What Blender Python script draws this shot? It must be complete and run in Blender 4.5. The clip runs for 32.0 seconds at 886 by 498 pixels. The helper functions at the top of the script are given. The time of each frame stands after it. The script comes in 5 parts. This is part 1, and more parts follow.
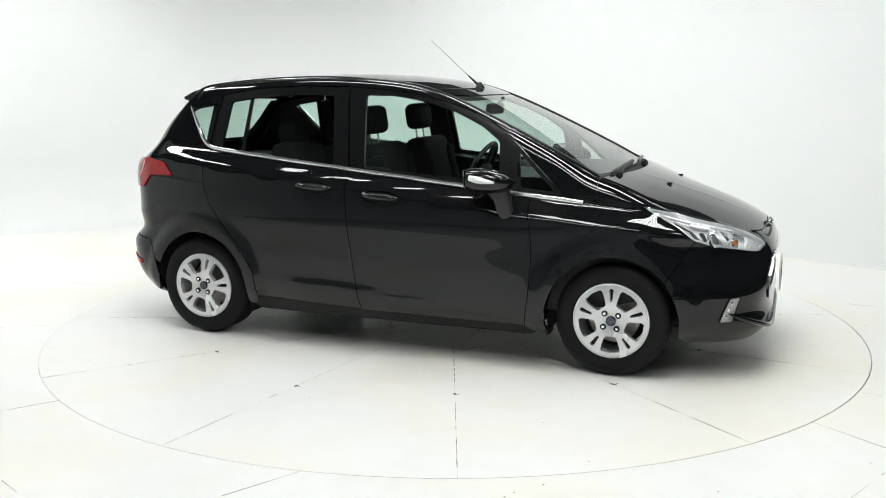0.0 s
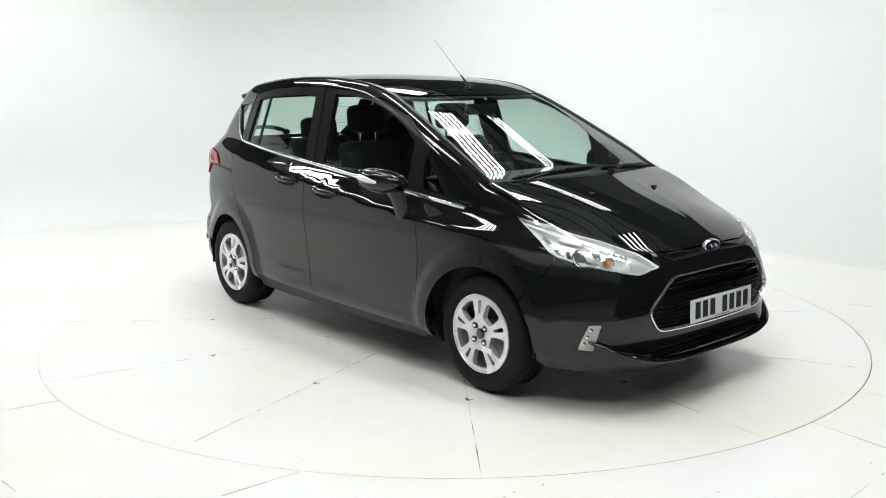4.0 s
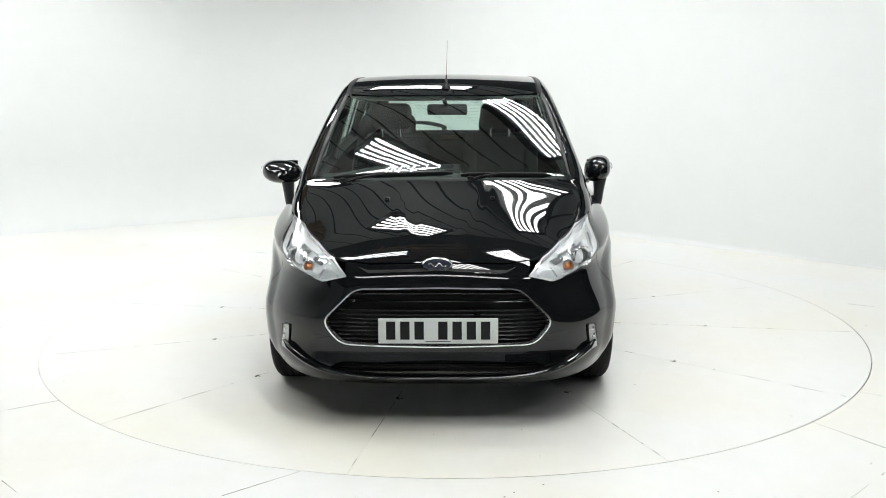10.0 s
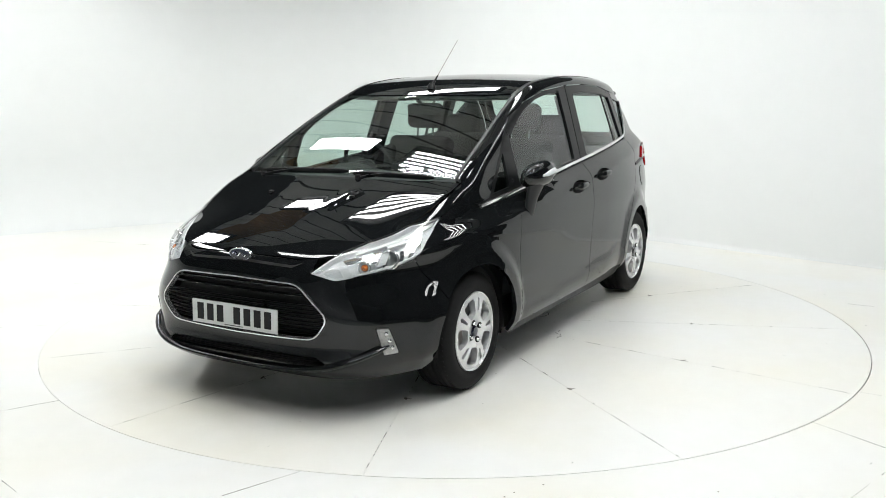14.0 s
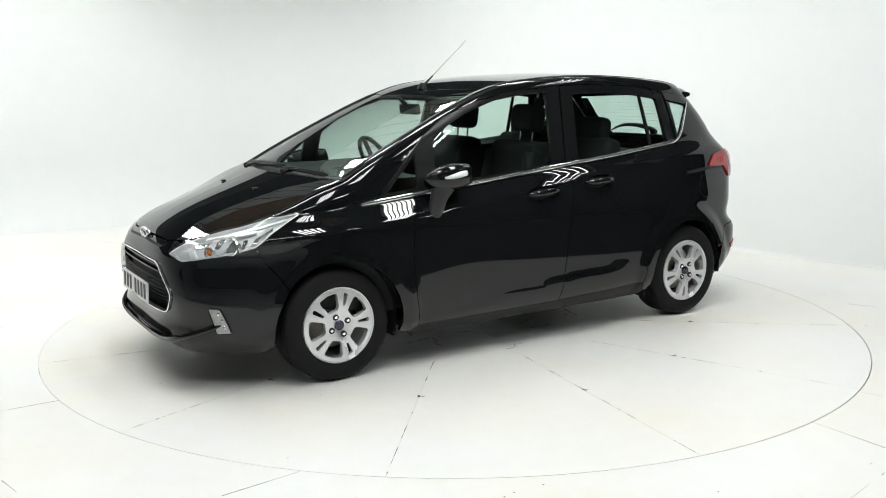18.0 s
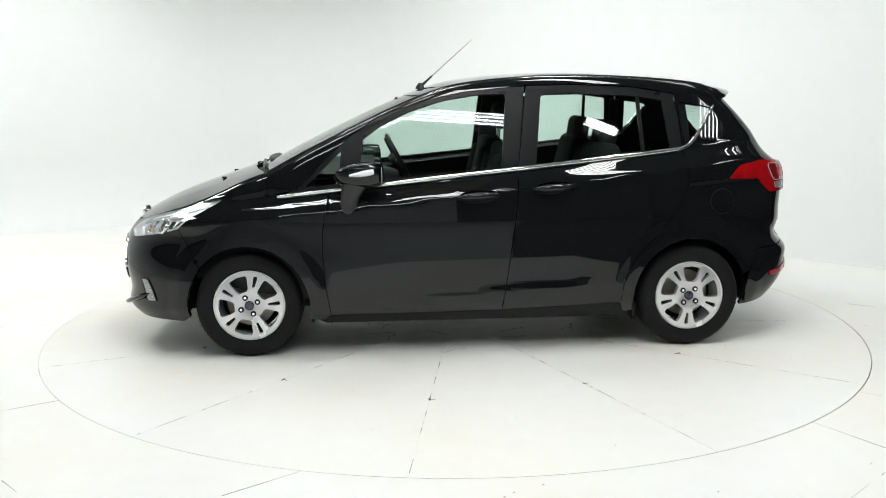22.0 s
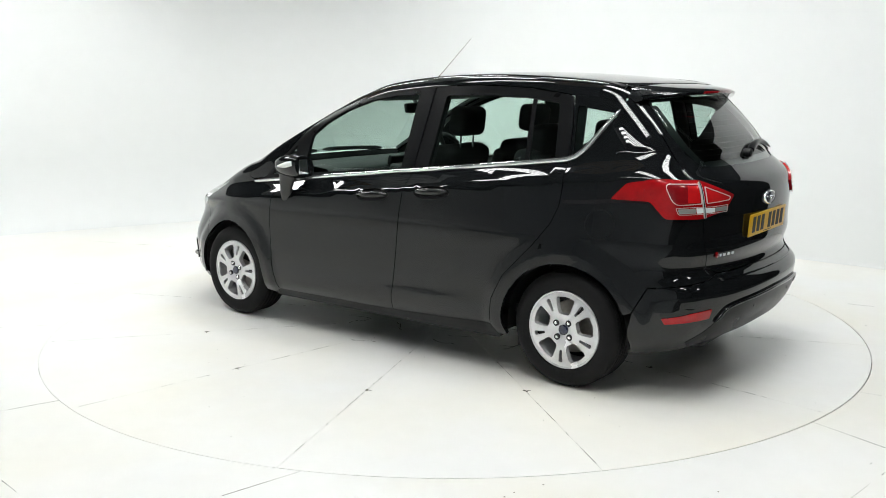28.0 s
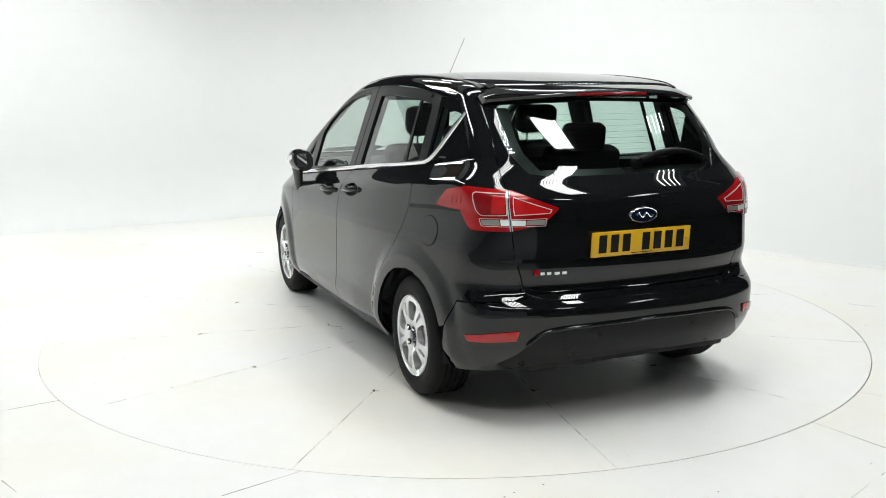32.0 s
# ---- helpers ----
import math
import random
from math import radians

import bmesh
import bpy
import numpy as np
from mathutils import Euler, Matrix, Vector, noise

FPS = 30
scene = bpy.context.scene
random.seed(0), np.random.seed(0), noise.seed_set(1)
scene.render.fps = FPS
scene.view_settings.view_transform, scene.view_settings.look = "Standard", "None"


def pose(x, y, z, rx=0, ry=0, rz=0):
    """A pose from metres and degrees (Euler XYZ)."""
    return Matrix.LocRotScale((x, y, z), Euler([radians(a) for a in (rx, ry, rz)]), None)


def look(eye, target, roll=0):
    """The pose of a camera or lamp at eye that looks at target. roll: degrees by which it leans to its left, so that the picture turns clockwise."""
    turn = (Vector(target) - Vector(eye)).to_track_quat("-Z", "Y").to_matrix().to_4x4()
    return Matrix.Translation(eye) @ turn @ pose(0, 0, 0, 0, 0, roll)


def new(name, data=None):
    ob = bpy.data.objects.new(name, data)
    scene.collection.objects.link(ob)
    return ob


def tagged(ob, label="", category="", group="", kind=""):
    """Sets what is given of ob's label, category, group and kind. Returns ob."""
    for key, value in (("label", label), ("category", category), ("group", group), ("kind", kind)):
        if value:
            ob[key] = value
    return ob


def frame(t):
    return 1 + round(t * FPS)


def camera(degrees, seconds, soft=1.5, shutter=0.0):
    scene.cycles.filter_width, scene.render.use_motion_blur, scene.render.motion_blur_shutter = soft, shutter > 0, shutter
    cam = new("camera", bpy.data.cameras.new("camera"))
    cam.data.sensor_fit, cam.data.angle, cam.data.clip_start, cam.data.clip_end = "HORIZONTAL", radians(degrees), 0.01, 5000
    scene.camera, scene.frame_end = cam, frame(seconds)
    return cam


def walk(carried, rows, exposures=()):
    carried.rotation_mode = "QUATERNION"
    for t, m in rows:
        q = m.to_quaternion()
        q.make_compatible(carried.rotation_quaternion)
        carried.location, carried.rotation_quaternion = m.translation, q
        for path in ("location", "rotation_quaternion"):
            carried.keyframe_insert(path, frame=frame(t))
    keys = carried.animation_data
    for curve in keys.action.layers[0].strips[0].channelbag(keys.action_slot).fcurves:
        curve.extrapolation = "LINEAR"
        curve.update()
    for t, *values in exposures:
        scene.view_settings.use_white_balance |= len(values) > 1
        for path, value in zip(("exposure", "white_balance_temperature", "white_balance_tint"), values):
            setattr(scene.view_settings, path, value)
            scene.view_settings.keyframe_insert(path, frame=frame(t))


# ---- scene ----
# The camera stands still on its tripod, in front of the turntable.
cam = camera(52.197, 32.0, soft=0.9)
EYE = (0.0, -5.7474, 1.4868)
AIM = (-0.1038, 4.0923, -0.2932)
walk(cam, [(0.0, look(EYE, AIM, -0.324)), (32.0, look(EYE, AIM, -0.324))])

# Heading of the turntable, in degrees, by seconds; and where the car stands on it.
TURN = [(0, -20.63), (0.5, -23.52), (1, -27.15), (1.5, -30.84), (2, -34.28), (2.5, -37.73), (3, -41.30), (3.5, -44.92), (5.5, -59.03), (6, -62.54), (6.5, -65.84), (7, -69.35), (7.5, -72.98), (8, -76.58), (8.5, -79.83), (9, -83.34), (9.5, -87.02), (10, -90.64), (10.5, -93.94), (11, -97.47), (11.5, -101.24), (12, -104.91), (12.5, -108.27), (13, -111.80), (13.5, -115.51), (14, -119.17), (14.5, -122.59), (16.5, -136.33), (17, -139.84), (17.5, -143.44), (18, -147.05), (18.5, -150.49), (19, -153.96), (19.5, -157.47), (20, -161.01), (20.5, -164.46), (21, -167.90), (21.5, -171.44), (22, -175.01), (22.5, -178.45), (23, -181.86), (23.5, -185.31), (24, -188.81), (24.5, -192.28), (25, -195.77), (25.5, -199.30), (27.5, -213.70), (28, -217.37), (28.5, -220.84), (29, -224.24), (29.5, -227.86), (30, -231.68), (30.5, -235.23), (31, -238.52), (31.5, -242.03), (32, -245.91)]
CAR_ON_DISC = (-0.0476, -0.0444)
DISC_RADIUS = 2.4866

# world: the hall is closed, only a trace of stray light
world = bpy.data.worlds.new("world")
scene.world = world
world.use_nodes = True
world.node_tree.nodes["Background"].inputs["Color"].default_value = (0.9, 0.95, 1.0, 1)
world.node_tree.nodes["Background"].inputs["Strength"].default_value = 0.02
scene.view_settings.exposure = 0.0
TUBE_GLOW = 29.3
CEILING = 4.6
WHITE_EDGE = -3.45
WALL_TOP = 2.78
# tube banks: centre x, y, heading of the tubes in degrees, tubes, length of a tube, spacing, radius of a tube
BANKS = ((0.945, 1.63, -56, 5, 1.47, 0.080, 0.016), (-0.60, 0.70, -45, 5, 1.25, 0.088, 0.022), (-1.95, 2.40, -47, 4, 1.40, 0.07, 0.026), (-0.40, 3.25, -18, 4, 1.30, 0.09, 0.026), (1.70, 2.45, -45, 3, 1.30, 0.09, 0.006),
         (2.85, 0.05, -56, 4, 1.95, 0.12, 0.010), (1.48, -1.55, -54, 7, 2.50, 0.064, 0.022), (-0.50, -4.35, -10, 4, 3.40, 0.085, 0.015), (4.80, -3.30, -62, 5, 1.10, 0.10, 0.015),
         # (-4.20, 2.20) is an added fill bank, unseen, that brightens the left wall
         (0.20, -2.75, -60, 5, 1.80, 0.12, 0.034), (-1.65, -0.72, -4, 4, 2.10, 0.075, 0.022), (-4.40, 0.60, 100, 3, 3.00, 0.10, 0.036), (-4.20, 2.20, 120, 4, 1.60, 0.13, 0.052), (2.70, -4.60, -10, 3, 0.75, 0.085, 0.034))


# materials
def material(name, colour, rough=0.5, metal=0.0, coat=0.0, grain=0.0, size=40.0, bump=0.0, spec=0.5, stain=None):
    """A plain surface with mottling at two scales (grain), fine relief (bump) and wide soft stains of another colour."""
    m = bpy.data.materials.new(name)
    m.use_nodes = True
    n, l = m.node_tree.nodes, m.node_tree.links
    b = n["Principled BSDF"]
    b.inputs["Roughness"].default_value = rough
    b.inputs["Metallic"].default_value = metal
    b.inputs["Coat Weight"].default_value = coat
    b.inputs["Coat Roughness"].default_value = 0.015
    b.inputs["Specular IOR Level"].default_value = spec
    b.inputs["Base Color"].default_value = (*colour, 1)
    if grain or bump:
        pos = n.new("ShaderNodeTexCoord")
        fine, wide = n.new("ShaderNodeTexNoise"), n.new("ShaderNodeTexNoise")
        fine.inputs["Scale"].default_value, wide.inputs["Scale"].default_value = size, size / 14
        fine.inputs["Detail"].default_value = wide.inputs["Detail"].default_value = 4
        l.new(pos.outputs["Object"], fine.inputs["Vector"])
        l.new(pos.outputs["Object"], wide.inputs["Vector"])
        both = n.new("ShaderNodeMath")
        both.operation = "ADD"
        l.new(fine.outputs["Fac"], both.inputs[0])
        l.new(wide.outputs["Fac"], both.inputs[1])
        ramp = n.new("ShaderNodeMapRange")
        ramp.inputs["From Min"].default_value, ramp.inputs["From Max"].default_value = 0.3, 1.7
        ramp.inputs["To Min"].default_value, ramp.inputs["To Max"].default_value = 1 - grain, 1 + grain * 0.5
        l.new(both.outputs[0], ramp.inputs["Value"])
        mix = n.new("ShaderNodeVectorMath")
        mix.operation = "SCALE"
        mix.inputs[0].default_value = colour
        if stain:
            big, share, two = n.new("ShaderNodeTexNoise"), n.new("ShaderNodeMapRange"), n.new("ShaderNodeMix")
            big.inputs["Scale"].default_value, big.inputs["Detail"].default_value = 0.7, 5
            share.inputs["From Min"].default_value, share.inputs["From Max"].default_value = 0.40, 0.80
            two.data_type = "RGBA"
            two.inputs[6].default_value, two.inputs[7].default_value = (*colour, 1), (*stain, 1)
            l.new(pos.outputs["Object"], big.inputs["Vector"])
            l.new(big.outputs["Fac"], share.inputs["Value"])
            l.new(share.outputs[0], two.inputs[0])
            l.new(two.outputs[2], mix.inputs[0])
        l.new(ramp.outputs[0], mix.inputs["Scale"])
        l.new(mix.outputs[0], b.inputs["Base Color"])
        rr = n.new("ShaderNodeMapRange")
        rr.inputs["From Min"].default_value, rr.inputs["From Max"].default_value = 0.1, 0.9
        rr.inputs["To Min"].default_value, rr.inputs["To Max"].default_value = max(rough - 0.06, 0.02), min(rough + 0.06, 1)
        l.new(wide.outputs["Fac"], rr.inputs["Value"])
        l.new(rr.outputs[0], b.inputs["Roughness"])
        if bump:
            bp = n.new("ShaderNodeBump")
            bp.inputs["Strength"].default_value, bp.inputs["Distance"].default_value = bump, 0.002
            l.new(fine.outputs["Fac"], bp.inputs["Height"])
            l.new(bp.outputs[0], b.inputs["Normal"])
    return m


def glowing(name, colour, strength):
    m = bpy.data.materials.new(name)
    m.use_nodes = True
    n, l = m.node_tree.nodes, m.node_tree.links
    n.remove(n["Principled BSDF"])
    e = n.new("ShaderNodeEmission")
    e.inputs["Color"].default_value, e.inputs["Strength"].default_value = (*colour, 1), strength
    l.new(e.outputs[0], n["Material Output"].inputs["Surface"])
    return m


def pane(name, tint, ior=1.5):
    """Thin tinted glass: it lets the light straight through, and mirrors more at a slant."""
    m = bpy.data.materials.new(name)
    m.use_nodes = True
    n, l = m.node_tree.nodes, m.node_tree.links
    n.remove(n["Principled BSDF"])
    t, g, f, mix = n.new("ShaderNodeBsdfTransparent"), n.new("ShaderNodeBsdfGlossy"), n.new("ShaderNodeLayerWeight"), n.new("ShaderNodeMixShader")
    power, share = n.new("ShaderNodeMath"), n.new("ShaderNodeMapRange")
    power.operation = "POWER"
    power.inputs[1].default_value = 4.0
    f.inputs["Blend"].default_value = 0.5
    share.inputs["To Min"].default_value = 2 * ((ior - 1) / (ior + 1)) ** 2
    t.inputs["Color"].default_value = (*tint, 1)
    g.inputs["Roughness"].default_value = 0.008
    l.new(f.outputs["Facing"], power.inputs[0])
    l.new(power.outputs[0], share.inputs["Value"])
    l.new(share.outputs[0], mix.inputs[0])
    l.new(t.outputs[0], mix.inputs[1])
    l.new(g.outputs[0], mix.inputs[2])
    l.new(mix.outputs[0], n["Material Output"].inputs["Surface"])
    return m


WHITE_WALL = material("white wall paint", (0.775, 0.79, 0.785), 0.75, grain=0.03, size=6, bump=0.05)
WHITE_FLOOR = material("white floor paint", (0.83, 0.835, 0.82), 0.32, grain=0.05, size=9, bump=0.04, stain=(0.82, 0.79, 0.68))
DARK_WALL = material("dark cladding", (0.012, 0.014, 0.015), 0.7, grain=0.3, size=8)
CEILING_GREY = material("grey ceiling sheet", (0.60, 0.61, 0.60), 0.6, grain=0.2, size=5)
GREY_FLOOR = material("pale grey concrete", (0.42, 0.44, 0.455), 0.7, grain=0.3, size=4)
GREY_WALL = material("pale grey hall wall", (0.72, 0.75, 0.77), 0.8, grain=0.15, size=5)
DARK_FLOOR = material("dark concrete", (0.018, 0.019, 0.020), 0.7, grain=0.3, size=4)
BLACK_METAL = material("black metal", (0.012, 0.012, 0.012), 0.6, grain=0.2, size=20)
BROWN = material("brown roof boards", (0.30, 0.17, 0.07), 0.6, grain=0.35, size=12)
JOINT_FILL = material("grey joint filler", (0.60, 0.59, 0.56), 0.8, grain=0.3, size=60)
WHITE_LAMP = material("white lamp plastic", (0.90, 0.91, 0.92), 0.22, coat=0.8)
LAMP_GLASS = material("dark lamp glass", (0.05, 0.055, 0.06), 0.03, coat=1.0)
PROJECTOR = material("grey projector glass", (0.16, 0.17, 0.17), 0.04, coat=1.0)
TIP_GREY = material("satin grey lamp panel", (0.66, 0.68, 0.69), 0.35, coat=0.5, grain=0.05, size=80)
JOINT = material("dark joint dirt", (0.16, 0.15, 0.13), 0.9, grain=0.5, size=90)
TUBE = glowing("tube light", (0.983, 1.0, 0.988), TUBE_GLOW)
PAINT = material("black car paint", (0.0066, 0.0076, 0.0083), 0.25, coat=1.0, spec=0.0)
TRIM = material("satin black trim", (0.007, 0.0075, 0.008), 0.30, grain=0.2, size=120, spec=0.2)
PLASTIC = material("black plastic", (0.012, 0.012, 0.0125), 0.55, grain=0.25, size=150, bump=0.15, spec=0.25)
GREY_TRIM = material("grey pillar trim", (0.022, 0.023, 0.024), 0.45, grain=0.15, size=120)
CHROME = material("chrome", (0.86, 0.87, 0.88), 0.10, metal=0.85, grain=0.04, size=60)
ALLOY = material("silver alloy paint", (0.76, 0.77, 0.78), 0.25, metal=0.42, coat=0.8, grain=0.05, size=80)
DARK_METAL = material("dark brake metal", (0.36, 0.34, 0.31), 0.45, metal=0.8, grain=0.4, size=50)
RUBBER = material("tyre rubber", (0.010, 0.010, 0.0105), 0.7, grain=0.35, size=70, bump=0.2, spec=0.2)
FABRIC = material("charcoal seat fabric", (0.014, 0.015, 0.016), 0.9, grain=0.3, size=160, bump=0.4)
CABIN = material("dark cabin plastic", (0.016, 0.017, 0.018), 0.6, grain=0.25, size=120, bump=0.2)
HEADLINER = material("grey headlining", (0.16, 0.16, 0.155), 0.95, grain=0.1, size=160)
GLASS = pane("green tinted glass", (0.78, 0.90, 0.85))
LENS = pane("clear lamp lens", (0.95, 0.96, 0.96))
RED_LENS = material("red lamp lens", (0.40, 0.004, 0.007), 0.25, coat=1.0, grain=0.5, size=30, spec=0.1)
DEEP_RED = material("deep red lens", (0.24, 0.006, 0.009), 0.2, coat=0.8, grain=0.3, size=60, spec=0.2)
BRIGHT_RED = material("bright red lens", (0.62, 0.012, 0.014), 0.22, coat=0.8, grain=0.25, size=40, spec=0.2)
DIM_LAMP = material("grey lamp field", (0.30, 0.28, 0.27), 0.25, coat=0.8, grain=0.4, size=150)
PINK_LAMP = material("pale pink lamp line", (0.72, 0.50, 0.48), 0.25, coat=0.8)
FOG_BOWL = material("ribbed fog bowl", (0.60, 0.60, 0.59), 0.30, metal=0.3, coat=0.8, grain=0.75, size=140, bump=0.8)
AMBER = material("amber bulb", (0.75, 0.20, 0.03), 0.15, coat=1.0)
REFLECTOR = material("lamp reflector", (0.94, 0.95, 0.96), 0.28, metal=0.05, coat=0.5, grain=0.06, size=60)
WHITE_PLATE = material("white plate", (0.74, 0.76, 0.75), 0.35, grain=0.03, size=50)
YELLOW_PLATE = material("yellow plate", (0.78, 0.46, 0.02), 0.35, grain=0.03, size=50)
PLATE_INK = material("plate ink", (0.008, 0.008, 0.009), 0.4, spec=0.3)
BLUE = material("blue enamel", (0.003, 0.008, 0.038), 0.15, coat=1.0)
MIRROR = material("mirror glass", (0.9, 0.9, 0.9), 0.01, metal=1.0)


# the car's outer skin
def smooth(a, b, x):
    """0 below a, 1 above b, with an easy slope between."""
    t = np.clip((x - a) / (b - a), 0, 1)
    return t * t * (3 - 2 * t)


def blend(a, b, k):
    """The larger of two distances, rounded over k metres."""
    h = np.clip(k - np.abs(a - b), 0, None) / k
    return np.maximum(a, b) + h * h * k / 4


BENDS = {}


def curve(x, knots):
    """A line without kinks through (x, value) knots; straight on beyond its ends."""
    if knots not in BENDS:
        kx, ky = (np.array([k[i] for k in knots], float) for i in (0, 1))
        h, n = np.diff(kx), len(kx)
        A, r = np.eye(n), np.zeros(n)
        for i in range(1, n - 1):
            A[i, i - 1:i + 2] = h[i - 1], 2 * (h[i - 1] + h[i]), h[i]
            r[i] = 6 * ((ky[i + 1] - ky[i]) / h[i] - (ky[i] - ky[i - 1]) / h[i - 1])
        BENDS[knots] = kx, ky, np.linalg.solve(A, r)
    kx, ky, m = BENDS[knots]
    x = np.asarray(x, float)
    q = np.clip(x, kx[0], kx[-1])
    i = np.clip(np.searchsorted(kx, q) - 1, 0, len(kx) - 2)
    h = kx[i + 1] - kx[i]
    a, b = (kx[i + 1] - q) / h, (q - kx[i]) / h
    v = a * ky[i] + b * ky[i + 1] + ((a**3 - a) * m[i] + (b**3 - b) * m[i + 1]) * h * h / 6
    first = (ky[1] - ky[0]) / (kx[1] - kx[0])
    last = (ky[-1] - ky[-2]) / (kx[-1] - kx[-2])
    return v + np.where(x < kx[0], (x - kx[0]) * first, 0) + np.where(x > kx[-1], (x - kx[-1]) * last, 0)


WHEEL_X = 1.2445
# shape of the skin: bow and crown of the top, lean of the side, taper to the rear and to the front, bow of nose and tail
K = (0.0154, 0.0563, 0.0587, 0.1357, 0.3050, 0.0400, 0.0644, 0.0515, 0.0118, -0.0060, 0.0272, -0.0294, 0.0351, 0.0159, -0.0302, 0.0165, 0.6323, 0.1475, 0.2971, 0.7885)
ROOF = (-0.00636, -0.03665, -0.14445, -0.13089, 1.52810)
BONNET_LINE = (-0.33779, 1.77143, -3.47437, 2.69426, 0.44273)
WIDTH = ((0.10, 0.7748), (0.20, 0.8271), (0.26, 0.8650), (0.32, 0.8870), (0.40, 0.8930), (0.50, 0.8945), (0.65, 0.8961), (0.78, 0.8967), (0.88, 0.8823), (1.20, 0.8546))
NOSE = ((0.15, 1.9032), (0.21, 1.9826), (0.26, 2.0151), (0.33, 2.0055), (0.45, 2.0205), (0.58, 2.0191), (0.66, 2.0116), (0.72, 1.9937), (0.80, 1.9581))
TAIL = ((0.20, 1.8430), (0.30, 1.9332), (0.40, 1.9868), (0.48, 1.9955), (0.55, 1.9876), (0.60, 1.9360), (0.625, 1.9240), (0.67, 1.9330), (0.715, 1.9440), (0.75, 1.9430), (0.88, 1.9464), (0.97, 1.9414), (1.03, 1.9154), (1.09, 1.8428), (1.20, 1.7600), (1.42, 1.5561), (1.55, 1.4261))


def belt(x):
    return 1.0005 - 0.1038 * x


def top_line(x):
    """Height of the middle line: bonnet, windscreen and roof, run into each other."""
    x = np.clip(x, -2.2, 2.3)
    roof = np.polyval(ROOF, x) - 0.05 * np.clip(x - 0.15, 0, None)
    screen = 1.2440 - 0.4740 * (x - 0.77) - 0.040 * (x - 0.77) ** 2
    hood = np.polyval(BONNET_LINE, np.clip(x, 1.12, None)) - 0.32 * np.clip(x - 1.12, -0.4, 0)
    return blend(-blend(-roof, -screen, 0.05), hood, 0.012)


def body(x, y, z):
    """How far a point lies outside the car's outer skin, in metres."""
    a = np.abs(y)
    # top: bonnet, windscreen, roof
    bow = K[0] * smooth(0.05, 1.0, x) * a * a + K[1] * a * a
    crown = (K[2] + K[3] * smooth(1.2, 1.7, x)) * a * a
    xs = x + bow * (1 - smooth(1.35, 1.8, x))
    zt = top_line(xs) - crown
    e = 0.02
    slope = (top_line(xs + e) - top_line(xs - e)) / (2 * e)
    fold = np.abs(a - 0.20 + 0.18 * (x - 1.36))
    ridge = (0.0007 * np.exp(-(((a - 0.36 - 0.22 * (1.6 - x)) / 0.055) ** 2)) + 0.0012 * np.clip(1 - fold / 0.045, 0, 1)) * smooth(1.22, 1.42, x) * (1 - smooth(1.72, 1.9, x))
    top = (z - zt - ridge) / np.sqrt(1 + slope * slope)
    # side
    h = z - belt(x)
    low = curve(z, WIDTH)
    turn = smooth(-0.11, 0.02, h)
    low = low * (1 - turn) + K[19] * turn
    w = np.where(h > 0.02, K[19] - K[4] * (h - 0.02) - K[5] * np.clip(h - 0.02, 0, 1) ** 2, low)
    ledge = 0.335 - 0.083 * (x - 0.2)
    w = w + 0.008 * smooth(-0.028, 0.028, ledge - z) * smooth(-0.78, -0.45, x) * smooth(0.1, 0.2, z)
    upper = np.where(h > 0.02, 0.484 + 1.36 * (h - 0.02), smooth(-0.2, 0.25, h))
    back = np.clip(-0.45 - x, 0, None)
    fore = np.clip(x - 0.35, 0, None)
    mid = smooth(0.42, 0.70, z)
    w = w - (K[6] + K[7] * upper) * back**2 - K[8] * back**4 * (1 - upper) * mid
    w = w - (K[9] + K[10] * mid + K[11] * upper) * fore**2 - (K[12] + K[13] * mid + K[14] * upper) * fore**4
    for cx in (WHEEL_X, -WHEEL_X):
        r = np.hypot(x - cx, z - 0.29)
        w = w + 0.018 * (1 - smooth(0.385, 0.475, r)) * smooth(0.1, 0.3, z)
    side = a - w
    # front and rear
    front = x - curve(z, NOSE) + K[15] * a * a + K[16] * a**4
    rear = -x - curve(z, TAIL) + K[17] * a * a + K[18] * a**4
    rear = rear / np.sqrt(1 + 0.75 * smooth(1.02, 1.1, z))
    f = blend(front, side, 0.16)
    f = blend(f, rear, 0.10)
    return blend(f, top, 0.07 - 0.02 * smooth(1.1, 0.9, x))


def solve(o, d, far):
    """Where rays from inside (o, directions d) leave the skin."""
    o, d = np.asarray(o, float), np.asarray(d, float)
    lo, hi = np.zeros(len(o)), np.full(len(o), far)
    for _ in range(36):
        m = (lo + hi) / 2
        p = o + d * m[:, None]
        out = body(p[:, 0], p[:, 1], p[:, 2]) > 0
        hi = np.where(out, m, hi)
        lo = np.where(out, lo, m)
    return o + d * lo[:, None]


def from_side(uv, s=1):
    uv = np.asarray(uv, float)
    o = np.stack([uv[:, 0], 0 * uv[:, 0], uv[:, 1]], 1)
    return solve(o, np.tile([0, s, 0], (len(o), 1)), 1.2)


def from_top(uv, s=1):
    uv = np.asarray(uv, float)
    o = np.stack([uv[:, 0], uv[:, 1] * s, 0 * uv[:, 0] + 0.45], 1)
    return solve(o, np.tile([0, 0, 1], (len(o), 1)), 1.5)


def from_front(uv, s=1):
    uv = np.asarray(uv, float)
    o = np.stack([0 * uv[:, 0] + 0.9, uv[:, 0] * s, uv[:, 1]], 1)
    return solve(o, np.tile([1, 0, 0], (len(o), 1)), 1.4)


def from_rear(uv, s=1):
    uv = np.asarray(uv, float)
    o = np.stack([0 * uv[:, 0] - 0.9, uv[:, 0] * s, uv[:, 1]], 1)
    return solve(o, np.tile([-1, 0, 0], (len(o), 1)), 1.4)


